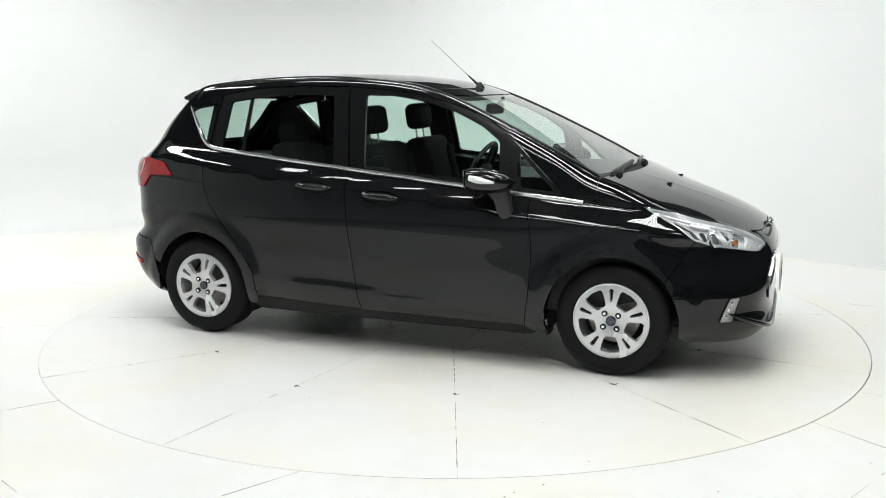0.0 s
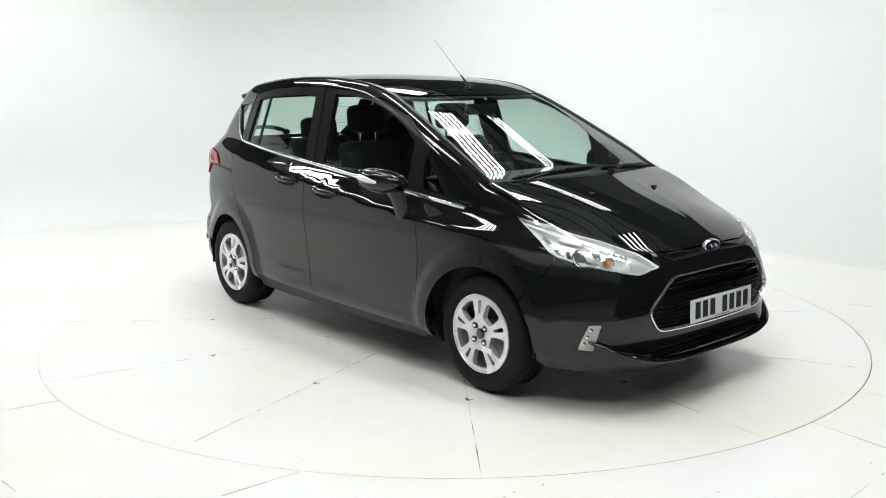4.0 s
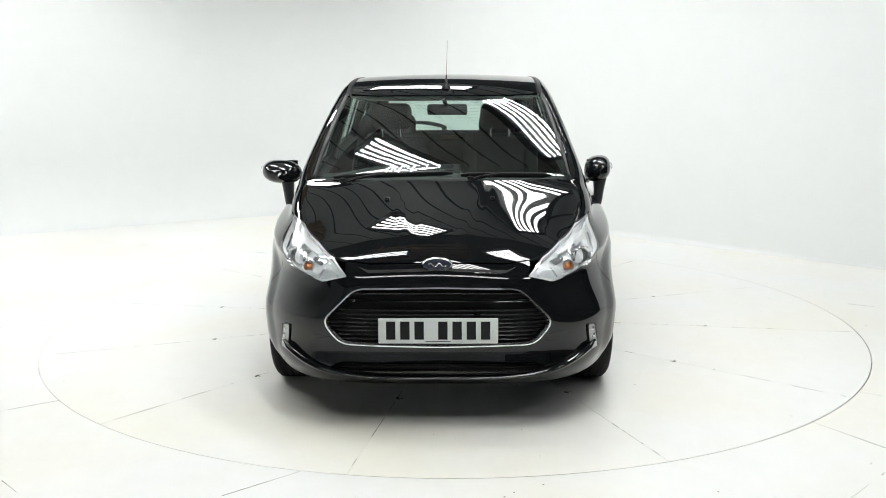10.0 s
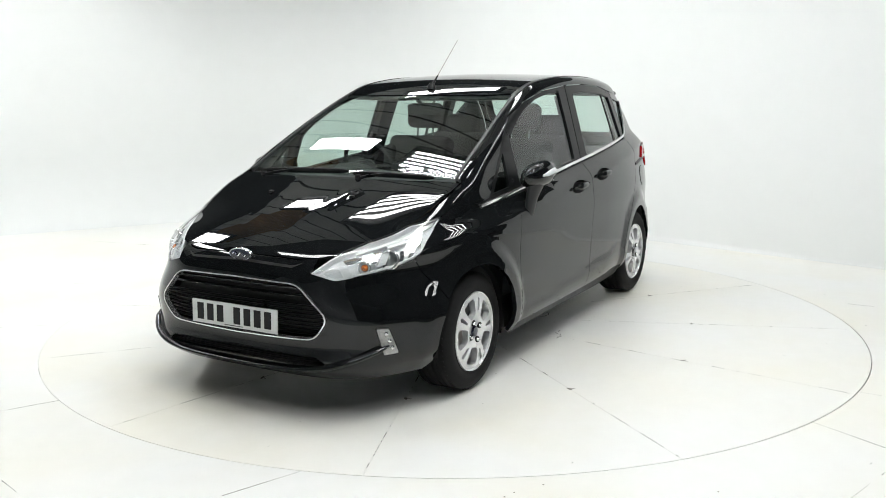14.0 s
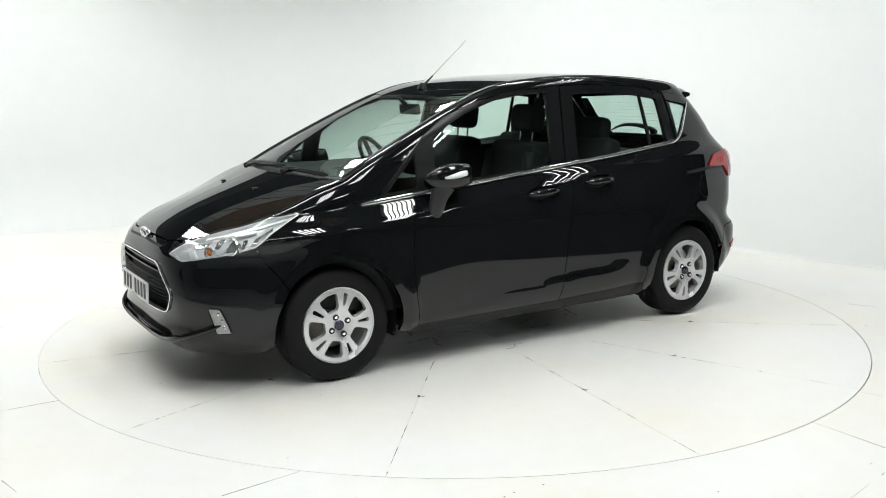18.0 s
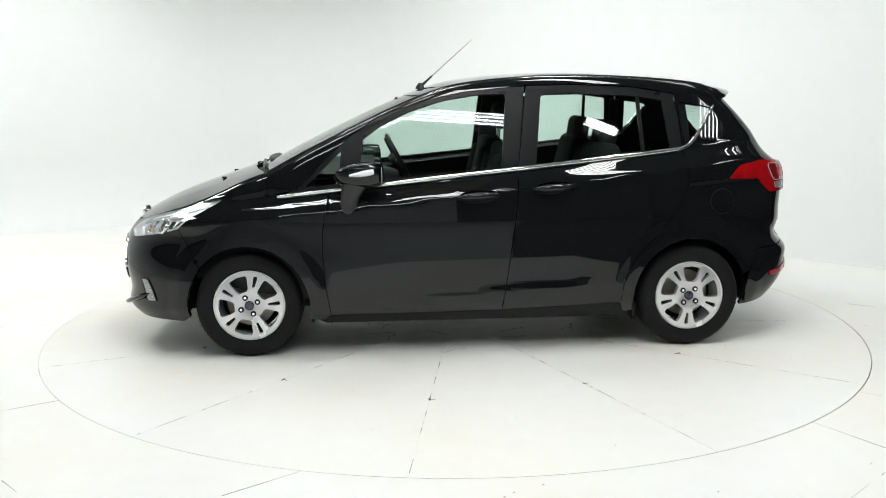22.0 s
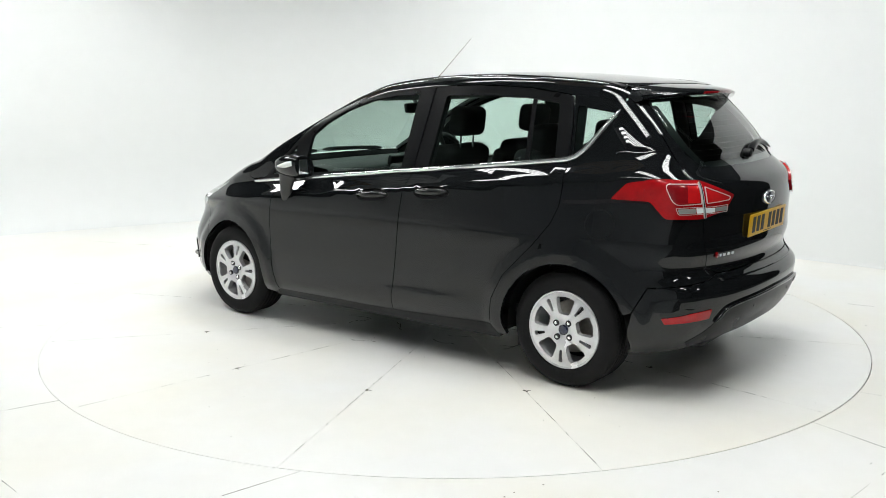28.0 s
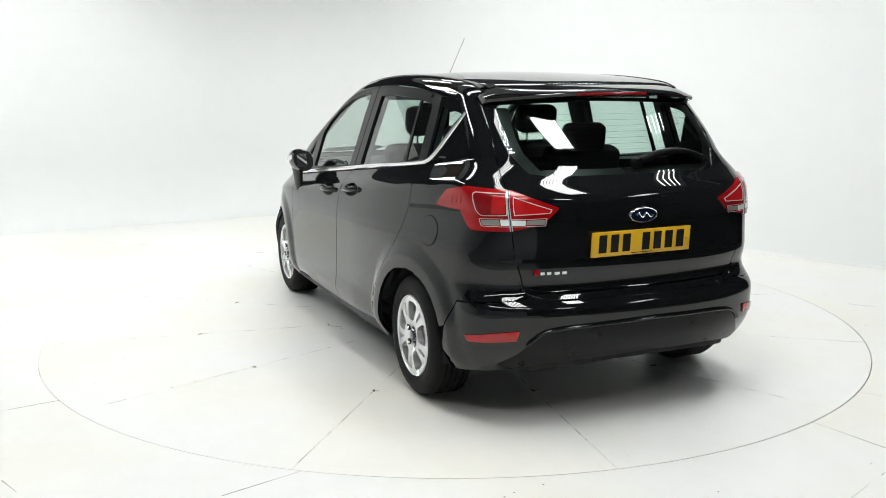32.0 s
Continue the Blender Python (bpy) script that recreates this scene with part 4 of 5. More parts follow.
def handles(front, rear, s):
    for door, (x, z), key in ((front, HANDLES[0], s < 0), (rear, HANDLES[1], False)):
        tilt = 0.06
        rings = [from_side(cup_edge(x, z, k), s) - np.array([0, s * d, 0]) for k, d in ((1.0, -0.0008), (0.97, 0.004), (0.90, 0.022), (0.70, 0.040), (0.30, 0.046), (0.02, 0.046))]
        m = len(rings[0])
        faces = [(i * m + j, i * m + (j + 1) % m, (i + 1) * m + (j + 1) % m, (i + 1) * m + j) for i in range(5) for j in range(m)]
        mesh("handle_cup", np.concatenate(rings), faces, PLATE_INK, door)
        p = skin_line("from_side", [(x + d, z - tilt * d + 0.006) for d in (-0.108, -0.08, -0.03, 0.03, 0.08, 0.108)], s)
        off = np.array([0.004, 0.020, 0.026, 0.026, 0.020, 0.004])
        p[:, 1] += s * off
        part("handle", pipe(p, [0.006, 0.016, 0.020, 0.020, 0.016, 0.006], 12, flat=0.95), PAINT, door)
        if key:
            c = skin_line("from_side", [(-0.118, 0.902)], s, 0.012)[0]
            part("key_lock", lathe([(0.0001, 0.004 * s), (0.009, 0.003 * s), (0.010, -0.008 * s)], 16, "y", c), CHROME, door, "small round chrome key lock")


def headlight(car, s):
    out = rounded(mapped("lamp_ball", np.array(HEAD)), 1.2)
    k = [(u * 0.0095, v * 0.0105) for u, v in out]
    lamp = panel("headlight", "lamp_ball", out, LENS, car, s=s, lift=0.002, depth=0.0, gap=0.0015, step=0.016, label="clear swept-back headlight with chrome reflectors")
    rim = [(u / 0.0095, v / 0.0105) for u, v in shrunk(k, 0.010)]
    panel("lamp_rim", "lamp_ball", out, WHITE_LAMP, lamp, holes=[rim], s=s, lift=-0.010, depth=0.03, gap=0.002, step=0.012, label="pale inner lamp rim")
    panel("lamp_bowl", "lamp_ball", out, REFLECTOR, lamp, s=s, lift=-0.038, depth=0.0, gap=0.002, step=0.03, label="bright lamp bowl")

    def at(p, lift):
        q = lamp_ball(to_map("lamp_ball", np.array([p])), s)
        return q[0] + outward(q)[0] * lift

    c = at((1.731, 0.672, 0.732), -0.040)
    aim = Matrix.Rotation(radians(30 * s), 4, "Z") @ Matrix.Rotation(radians(-14), 4, "Y")
    turn = Matrix.Translation(c) @ aim
    for nm, prof, mat, lab in (("projector_ring", [(0.046, 0.000), (0.047, 0.024), (0.043, 0.029), (0.034, 0.022), (0.031, 0.010)], CHROME, ""), ("projector_lens", [(0.0001, 0.029), (0.015, 0.026), (0.026, 0.018), (0.032, 0.008)], PROJECTOR, "grey projector lens")):
        bm = lathe(prof, 32, "x")
        bmesh.ops.transform(bm, matrix=turn, verts=bm.verts)
        part(nm, bm, mat, lamp, lab)
    bulb = (1.829, 0.602, 0.690)
    for nm, prof, mat, lab in (("turn_bulb", [(0.0001, 0.022), (0.009, 0.018), (0.015, 0.006), (0.017, -0.01)], AMBER, "amber turn signal bulb"), ("turn_ring", [(0.021, -0.004), (0.025, 0.016), (0.029, 0.014), (0.026, -0.01)], CHROME, "")):
        bm = lathe(prof, 26, "x")
        bmesh.ops.transform(bm, matrix=Matrix.Translation(at(bulb, -0.038)) @ aim, verts=bm.verts)
        part(nm, bm, mat, lamp, lab)
    # stepped white bars along the outer edge, a matt panel in the inner tip, chrome blocks round the projector
    for nm, pts, mat, lift, deep in (("tip_panel", [(1.944, 0.445, 0.684), (1.921, 0.474, 0.698), (1.904, 0.507, 0.698), (1.903, 0.542, 0.641), (1.941, 0.492, 0.637), (1.952, 0.460, 0.655)], TIP_GREY, -0.020, 0.012),
                                     ("tip_bar", [(1.898, 0.504, 0.707), (1.881, 0.526, 0.713), (1.873, 0.573, 0.644), (1.897, 0.551, 0.635)], WHITE_LAMP, -0.014, 0.018),
                                     ("side_blade", [(1.748, 0.631, 0.756), (1.706, 0.652, 0.767), (1.760, 0.663, 0.698), (1.791, 0.639, 0.695)], WHITE_LAMP, -0.012, 0.022),
                                     ("edge_bar", [(1.452, 0.722, 0.838), (1.445, 0.738, 0.826), (1.542, 0.742, 0.782), (1.604, 0.742, 0.694), (1.625, 0.731, 0.690), (1.562, 0.729, 0.785)], WHITE_LAMP, -0.010, 0.016),
                                     ("edge_bar", [(1.531, 0.711, 0.814), (1.538, 0.726, 0.798), (1.607, 0.725, 0.766), (1.644, 0.722, 0.694), (1.666, 0.713, 0.694), (1.623, 0.712, 0.768)], CHROME, -0.018, 0.014),
                                     ("dark_bezel", [(1.678, 0.690, 0.762), (1.660, 0.699, 0.764), (1.680, 0.711, 0.702), (1.696, 0.702, 0.694)], LAMP_GLASS, -0.018, 0.010),
                                     ("reflector_block", [(1.759, 0.587, 0.770), (1.726, 0.622, 0.772), (1.795, 0.634, 0.707), (1.806, 0.616, 0.721)], CHROME, -0.024, 0.012),
                                     ("reflector_block", [(1.865, 0.500, 0.738), (1.795, 0.555, 0.760), (1.815, 0.570, 0.735), (1.870, 0.530, 0.715)], CHROME, -0.026, 0.010),
                                     ("lower_bar", [(1.949, 0.450, 0.664), (1.945, 0.480, 0.645), (1.899, 0.546, 0.639), (1.767, 0.655, 0.654), (1.672, 0.709, 0.674), (1.673, 0.708, 0.684), (1.766, 0.653, 0.666), (1.896, 0.545, 0.650), (1.938, 0.482, 0.657), (1.944, 0.455, 0.672)], WHITE_LAMP, -0.010, 0.012),
                                     ("top_bar", [(1.805, 0.528, 0.759), (1.663, 0.620, 0.797), (1.491, 0.700, 0.842), (1.430, 0.720, 0.855), (1.440, 0.726, 0.846), (1.508, 0.704, 0.830), (1.683, 0.631, 0.788), (1.817, 0.538, 0.752)], REFLECTOR, -0.014, 0.012),
                                     ("upper_blade", [(1.697, 0.620, 0.787), (1.608, 0.667, 0.806), (1.609, 0.686, 0.794), (1.701, 0.640, 0.776)], WHITE_LAMP, -0.016, 0.014)):
        panel(nm, "lamp_ball", mapped("lamp_ball", np.array(pts)), mat, lamp, s=s, lift=lift, depth=deep, gap=0, step=0.015)
    for i in range(7):
        p = (1.775 - 0.010 * i, 0.600 + 0.006 * i, 0.752 + 0.001 * i)
        part("reflector_rib", pipe([at(p, -0.016), at((p[0] + 0.004, p[1] + 0.004, p[2] - 0.018), -0.018)], 0.0022, 6), CHROME, lamp)


def tail_light(car, s):
    out = rounded(mapped("round_rear", np.array(TAIL_LAMP)), 0.7)
    lamp = panel("tail_light", "round_rear", out, RED_LENS, car, s=s, lift=0.010, depth=0.025, step=0.018, gap=0, label="red wraparound rear light with clear band")
    # two bowls with pale outlines, a clear band under them, and the silver post between body and tailgate

    def sheet(name, pts, mat, lift, depth=0.0, hole=None, label="", soft=0.6):
        out = rounded(mapped("round_rear", np.array(pts)), soft)
        k = [(u * DEGREE, v) for u, v in out]
        inner = [[(u / DEGREE, v) for u, v in shrunk(k, hole)]] if hole else []
        return panel(name, "round_rear", out, mat, lamp, holes=inner, s=s, lift=lift, depth=depth, gap=0, step=0.012, label=label)

    outer = [(-1.703, 0.728, 1.023), (-1.713, 0.718, 1.034), (-1.815, 0.624, 1.029), (-1.840, 0.630, 0.943), (-1.757, 0.713, 0.938), (-1.734, 0.725, 0.957)]
    inner = [(-1.832, 0.606, 1.018), (-1.898, 0.452, 0.966), (-1.898, 0.462, 0.950), (-1.848, 0.608, 0.943)]
    for pts, mat in ((outer, DEEP_RED), (inner, BRIGHT_RED)):
        sheet("light_bowl", pts, mat, 0.0115)
        sheet("light_outline", pts, PINK_LAMP, 0.0135, 0.003, 0.0034, "pale light outline")
    sheet("light_core", [(-1.775, 0.665, 1.022), (-1.812, 0.630, 1.020), (-1.832, 0.636, 0.950), (-1.790, 0.680, 0.950)], BRIGHT_RED, 0.0122)
    for pts, mat, lab in (([(-1.759, 0.714, 0.922), (-1.818, 0.659, 0.926), (-1.822, 0.656, 0.902), (-1.767, 0.710, 0.900)], DIM_LAMP, "ribbed clear lamp field"), ([(-1.821, 0.656, 0.926), (-1.869, 0.562, 0.923), (-1.869, 0.564, 0.902), (-1.824, 0.654, 0.902)], WHITE_LAMP, "white reversing light"),
                          ([(-1.870, 0.559, 0.923), (-1.895, 0.482, 0.926), (-1.895, 0.485, 0.905), (-1.870, 0.561, 0.904)], DIM_LAMP, "")):
        sheet("clear_band", pts, mat, 0.0125, 0.002, None, lab, 0.2)
    sheet("band_outline", [(-1.752, 0.720, 0.928), (-1.820, 0.660, 0.931), (-1.870, 0.560, 0.929), (-1.897, 0.476, 0.932), (-1.897, 0.482, 0.899), (-1.870, 0.563, 0.897), (-1.822, 0.658, 0.896), (-1.763, 0.714, 0.895)], PINK_LAMP, 0.0130, 0.002, 0.0022, "", 0.3)
    sheet("light_split", [(-1.811, 0.625, 1.036), (-1.819, 0.615, 1.034), (-1.850, 0.611, 0.878), (-1.844, 0.622, 0.878)], ALLOY, 0.0145, 0.004, None, "silver post in the rear light", 0.1)
    sheet("split_gap", [(-1.815, 0.6205, 1.040), (-1.818, 0.6175, 1.040), (-1.848, 0.6150, 0.874), (-1.846, 0.6180, 0.874)], PLASTIC, 0.0155, 0.001, None, "", 0.05)
    for i in range(3):
        x = -1.575 - 0.035 * i
        sheet("lens_rib", [(x, 0.77, 1.015 - 0.002 * i), (x - 0.016, 0.765, 1.015), (x - 0.010, 0.765, 0.975), (x + 0.004, 0.77, 0.975)], RED_LENS, 0.0125, 0.0025, None, "", 0.2)


def door_mirror(door, s):
    # housing: a back-swept shell, flat at the rear
    # the one on the left is swung further back
    n, m = 20, 14
    wide, tall, mid = (0.110, 0.064, 0.936) if s < 0 else (0.072, 0.072, 0.888)
    verts, faces = [], []
    for i in range(m + 1):
        t = i / m
        x = 0.52 + 0.24 * t
        w = wide * (1 - max(0, (t - 0.25) / 0.75) ** 2.4) ** 0.5 if t < 1 else 0.0
        h = tall * (1 - max(0, (t - 0.25) / 0.75) ** 2.2) ** 0.5 if t < 1 else 0.0
        k = 0.86 + 0.14 * min(1, t / 0.2)
        cy, cz = mid - 0.012 * t, (1.006 if s < 0 else 1.018) - 0.014 * t
        for j in range(n):
            a = 2 * math.pi * j / n
            ca, sa = math.cos(a), math.sin(a)
            verts.append((x + 0.03 * (1 - ca) * -0.5 * (1 - t), s * (cy + k * w * math.copysign(abs(ca) ** 0.8, ca)), cz + k * h * math.copysign(abs(sa) ** 0.85, sa) + 0.012 * ca))
    for i in range(m):
        for j in range(n):
            faces.append((i * n + j, i * n + (j + 1) % n, (i + 1) * n + (j + 1) % n, (i + 1) * n + j))
    bm = bmesh.new()
    vs = [bm.verts.new(v) for v in verts]
    for f in faces:
        bm.faces.new([vs[i] for i in f])
    bm.faces.new([vs[j] for j in range(n)])
    bmesh.ops.remove_doubles(bm, verts=bm.verts, dist=0.0005)
    shell = part("door_mirror", bm, PAINT, door, "black door mirror with clear side repeater", angle=50)
    bm = box(0.5025, (mid - 0.006) * s, 1.018, 0.004, wide * 1.36, 0.085, 0.0, Euler((0, 0, 0)).to_matrix())
    part("mirror_glass", bm, MIRROR, shell)
    # repeater along the outer rear edge
    low = 1.006 if s < 0 else 1.018
    pts = [(x, mid - 0.004 + wide * f, low + d) for x, f, d in ((0.545, 0.97, 0.020), (0.585, 0.98, 0.012), (0.63, 0.95, 0.004), (0.675, 0.86, -0.002))]
    part("side_repeater", pipe([(x, y * s, z) for x, y, z in pts], [0.012, 0.015, 0.011, 0.005], 10, flat=1.2), WHITE_LAMP, shell, "clear side repeater")
    arm = [(0.690, 0.868, 0.792), (0.688, 0.872, 0.806), (0.685, 0.876, 0.850), (0.675, 0.882, 0.905), (0.655, 0.888, 0.955), (0.645, 0.892, 0.985)]
    part("mirror_arm", pipe([(x, y * s, z) for x, y, z in arm], [0.010, 0.020, 0.025, 0.028, 0.036, 0.042], 16, flat=1.8), GREY_TRIM, shell, "matt grey mirror foot")


def wheel_housing(car, s):
    for cx in (WHEEL_X, -WHEEL_X):
        n = 22
        verts, faces = [], []
        for i in range(n + 1):
            a = radians(-8 + (203 if cx > 0 else 196) * i / n)
            for r, y in ((0.340, 0.822), (0.345, 0.78), (0.36, 0.45)):
                verts.append((cx + r * math.cos(a), s * y, 0.29 + r * math.sin(a)))
        for i in range(n):
            for j in range(2):
                faces.append((i * 3 + j, i * 3 + j + 1, (i + 1) * 3 + j + 1, (i + 1) * 3 + j))
        c = len(verts)
        verts.append((cx, s * 0.45, 0.29))
        faces += [(c, i * 3 + 2, (i + 1) * 3 + 2) for i in range(n)]
        mesh("arch_liner", verts, faces, PLASTIC, car)


def grille_bars(shell, which, half_width, z0, z1, count, lift, thick, mat=PLASTIC):
    for i in range(count):
        z = z0 + (z1 - z0) * (i + 0.5) / count
        w = half_width(z)
        u = np.linspace(-w, w, 21)
        p = from_front(np.stack([u, 0 * u + z], 1))
        p = p + outward(p) * lift
        part("grille_bar", pipe(p, thick, 8, flat=0.55), mat, shell)


def bumpers(car):
    lamp = mapped("round_front", head_edge()[1])
    top = mapped("round_front", skin_path("from_top", [(1.908, 0.402), (1.942, 0.30), (1.952, 0.15), (1.956, 0.0)]))
    side = mapped("round_front", skin_path("from_side", [(1.619, 0.689), (1.508, 0.506), (1.540, 0.455), (1.566, 0.395), (1.580, 0.34), (1.584, 0.29), (1.576, 0.225), (1.62, 0.195)]))
    bottom = mapped("round_front", skin_path("from_front", [(0.60, 0.19), (0.3, 0.185), (0.0, 0.185)]))
    half = side[::-1] + lamp[1:] + top
    whole = half + [(-u, v) for u, v in half[::-1][1:]] + [(-u, v) for u, v in bottom] + bottom[::-1][1:]
    gr = rounded([(0.355, 0.627), (0.503, 0.480), (0.425, 0.378), (0.0, 0.369), (-0.425, 0.378), (-0.503, 0.480), (-0.355, 0.627), (0.0, 0.634)], 0.045)
    grille = mapped("round_front", skin_path("from_front", gr))
    lo = rounded([(0.0, 0.310), (0.43, 0.300), (0.50, 0.256), (0.0, 0.262), (-0.50, 0.256), (-0.43, 0.300)], 0.02)
    low = mapped("round_front", skin_path("from_front", lo))
    shell = panel("front_bumper", "round_front", whole, PAINT, car, holes=[grille, low], step=0.020, gap=0.0006)
    panel("grille_back", "round_front", grille, PLASTIC, shell, lift=-0.055, depth=-0.055, gap=0.0, label="black grille backing")
    panel("lower_grille", "round_front", low, PLASTIC, shell, lift=-0.06, depth=-0.06, gap=0.0)
    k = [(u * DEGREE, v) for u, v in grille]
    ring_out = [(u / DEGREE, v) for u, v in shrunk(k, -0.001)]
    ring_in = [(u / DEGREE, v) for u, v in shrunk(k, 0.0045)]
    panel("grille_frame", "round_front", ring_out, CHROME, shell, holes=[ring_in], lift=0.010, depth=0.025, gap=0, step=0.015, label="chrome grille surround")
    for z0, z1, n, t in ((0.560, 0.622, 2, 0.014), (0.385, 0.540, 8, 0.0075)):
        grille_bars(shell, "from_front", lambda z: 0.49 - 0.95 * max(0, z - 0.48) - 0.80 * max(0, 0.48 - z), z0, z1, n, -0.022, t, PAINT if n == 2 else TRIM)
    grille_bars(shell, "from_front", lambda z: 0.46, 0.262, 0.306, 3, -0.025, 0.006)
    # lip under the lower grille
    u = np.linspace(-0.70, 0.70, 41)
    p = from_front(np.stack([u, 0.234 + 0.115 * np.abs(u / 0.7) ** 4], 1))
    p = p + outward(p) * 0.011
    part("bumper_lip", pipe(p, [0.005] + [0.012 + 0.016 * abs(v / 0.7) ** 2 * (1 - 0.5 * abs(v / 0.7) ** 6) for v in u[1:-1]] + [0.005], 10, flat=0.7), PAINT, shell)
    # crease above the grille, below the badge
    panel("nose_slot", "round_front", mapped("round_front", skin_path("from_front", [(0.0, 0.712), (0.30, 0.700), (0.345, 0.712), (0.30, 0.690), (0.0, 0.700), (-0.30, 0.690), (-0.345, 0.712), (-0.30, 0.700)])), PLASTIC, shell, lift=0.001, depth=0.0, gap=0, step=0.015)
    badge(shell, from_front([(0.0, 0.722)])[0] + np.array([0.016, 0, 0.006]), 1, 0.062, 0.026)
    # fog lamps
    for s in (1, -1):
        fog = rounded([(0.668, 0.430), (0.704, 0.426), (0.727, 0.308), (0.686, 0.304)], 0.006)
        f = mapped("round_front", skin_path("from_front", fog))
        lens = panel("fog_light", "round_front", f, LENS, shell, s=s, lift=0.0065, depth=0.0, gap=0, step=0.012, label="narrow upright fog light")
        panel("fog_bowl", "round_front", f, FOG_BOWL, lens, s=s, lift=0.0015, depth=0.0, gap=0, step=0.012)
        k = [(u * DEGREE, v) for u, v in f]
        panel("fog_rim", "round_front", [(u / DEGREE, v) for u, v in shrunk(k, -0.0025)], TRIM, lens, holes=[f], s=s, lift=0.0065, depth=0.012, gap=0, step=0.012)
        for zz in (0.335, 0.368, 0.402):
            c = from_front([(0.700 - (zz - 0.368) * 0.22, zz)], s)[0]
            b = lathe([(0.0001, 0.005), (0.006, 0.004), (0.011, 0.001), (0.013, -0.006)], 14, "x", c)
            part("fog_bulb", b, CHROME, lens)
    number_plate(shell, (2.038, 0.004, 0.450), 1, 0.515, 0.111, WHITE_PLATE, -2)
    # rear bumper
    side = mapped("round_rear", skin_path("from_side", [(-1.565, 0.22), (-1.585, 0.35), (-1.602, 0.425), (-1.662, 0.55)]))
    up = mapped("round_rear", skin_path("from_rear", [(0.60, 0.577), (0.497, 0.601), (0.3, 0.600), (0.0, 0.600)]))
    down = mapped("round_rear", skin_path("from_rear", [(0.0, 0.30), (0.4, 0.285), (0.62, 0.25)]))
    half = side + up
    whole = half + [(-u, v) for u, v in half[::-1][1:]] + [(-u, v) for u, v in down[::-1][:-1]] + down
    shell = panel("rear_bumper", "round_rear", whole, PAINT, car, step=0.016, gap=0.0006)
    val = [(0.0, 0.462), (0.40, 0.452), (0.50, 0.438), (0.545, 0.40), (0.60, 0.335), (0.66, 0.285), (0.62, 0.255), (0.4, 0.288), (0.0, 0.302)]
    val = mapped("round_rear", skin_path("from_rear", val))
    panel("rear_valance", "round_rear", mirrored(val), TRIM, shell, lift=0.0015, depth=0.003, gap=0, step=0.02, label="satin black lower valance")
    edge = rounded([(0.615, 0.325), (0.552, 0.405), (0.505, 0.445), (0.40, 0.460), (0.0, 0.470), (-0.40, 0.460), (-0.505, 0.445), (-0.552, 0.405), (-0.615, 0.325)], 0.06)[6:-6]
    p = skin_path("from_rear", edge, 0.03)
    p = p + outward(p) * 0.006
    part("bumper_crease", pipe(p, [0.003] + [0.010] * (len(p) - 2) + [0.003], 10, flat=0.8), PAINT, shell)
    edge = rounded([(0.592, 0.70), (0.566, 0.610), (0.49, 0.574), (0.0, 0.574), (-0.49, 0.574), (-0.566, 0.610), (-0.592, 0.70)], 0.05)[6:-6]
    p = skin_path("from_rear", edge, 0.02)
    p = p - outward(p) * 0.001
    part("bumper_ledge", pipe(p, [0.001] + [0.0055] * (len(p) - 2) + [0.001], 8), PAINT, shell)
    for s in (1, -1):
        r = mapped("round_rear", skin_path("from_rear", [(0.602, 0.450), (0.700, 0.440), (0.782, 0.416), (0.774, 0.390), (0.70, 0.400), (0.612, 0.408)]))
        panel("reflector", "round_rear", r, RED_LENS, shell, s=s, lift=0.006, depth=0.012, gap=0, step=0.015, label="red bumper reflector")
        for y, z in ((0.25, 0.415),):
            c = from_rear([(y, z)], s)[0]
            part("parking_sensor", lathe([(0.0001, -0.004), (0.009, -0.003), (0.010, 0.004)], 14, "x", c), TRIM, shell)


def badge(parent, at, face, w, h):
    """An oval enamel badge with a bright rim and a pale stroke, no lettering."""
    at = Vector(at)

    def oval(a, b, x):
        return [(at.x + face * x, at.y + a * math.cos(i * math.pi / 18), at.z + b * math.sin(i * math.pi / 18)) for i in range(36)]

    bm = bmesh.new()
    rings = [[bm.verts.new(p) for p in oval(w + d, h + d, x)] for d, x in ((0.004, -0.014), (0.004, 0.0), (0.0015, 0.003), (-0.002, 0.0015))]
    for a, b in zip(rings, rings[1:]):
        for i in range(36):
            bm.faces.new((a[i], a[(i + 1) % 36], b[(i + 1) % 36], b[i]))
    ob = part("badge", bm, CHROME, parent, "oval blue badge with a chrome rim")
    bm = bmesh.new()
    ring = [bm.verts.new(p) for p in oval(w - 0.001, h - 0.001, 0.001)]
    mid = bm.verts.new((at.x + face * 0.004, at.y, at.z))
    for i in range(36):
        bm.faces.new((ring[i], ring[(i + 1) % 36], mid))
    part("enamel", bm, BLUE, ob)
    pts = [(at.x + face * 0.006, at.y - face * w * 0.62 * (1 - 2 * t), at.z + h * 0.30 * math.sin(t * 12.5)) for t in np.linspace(0, 1, 26)]
    part("stroke", pipe(pts, 0.0032, 6), CHROME, ob)


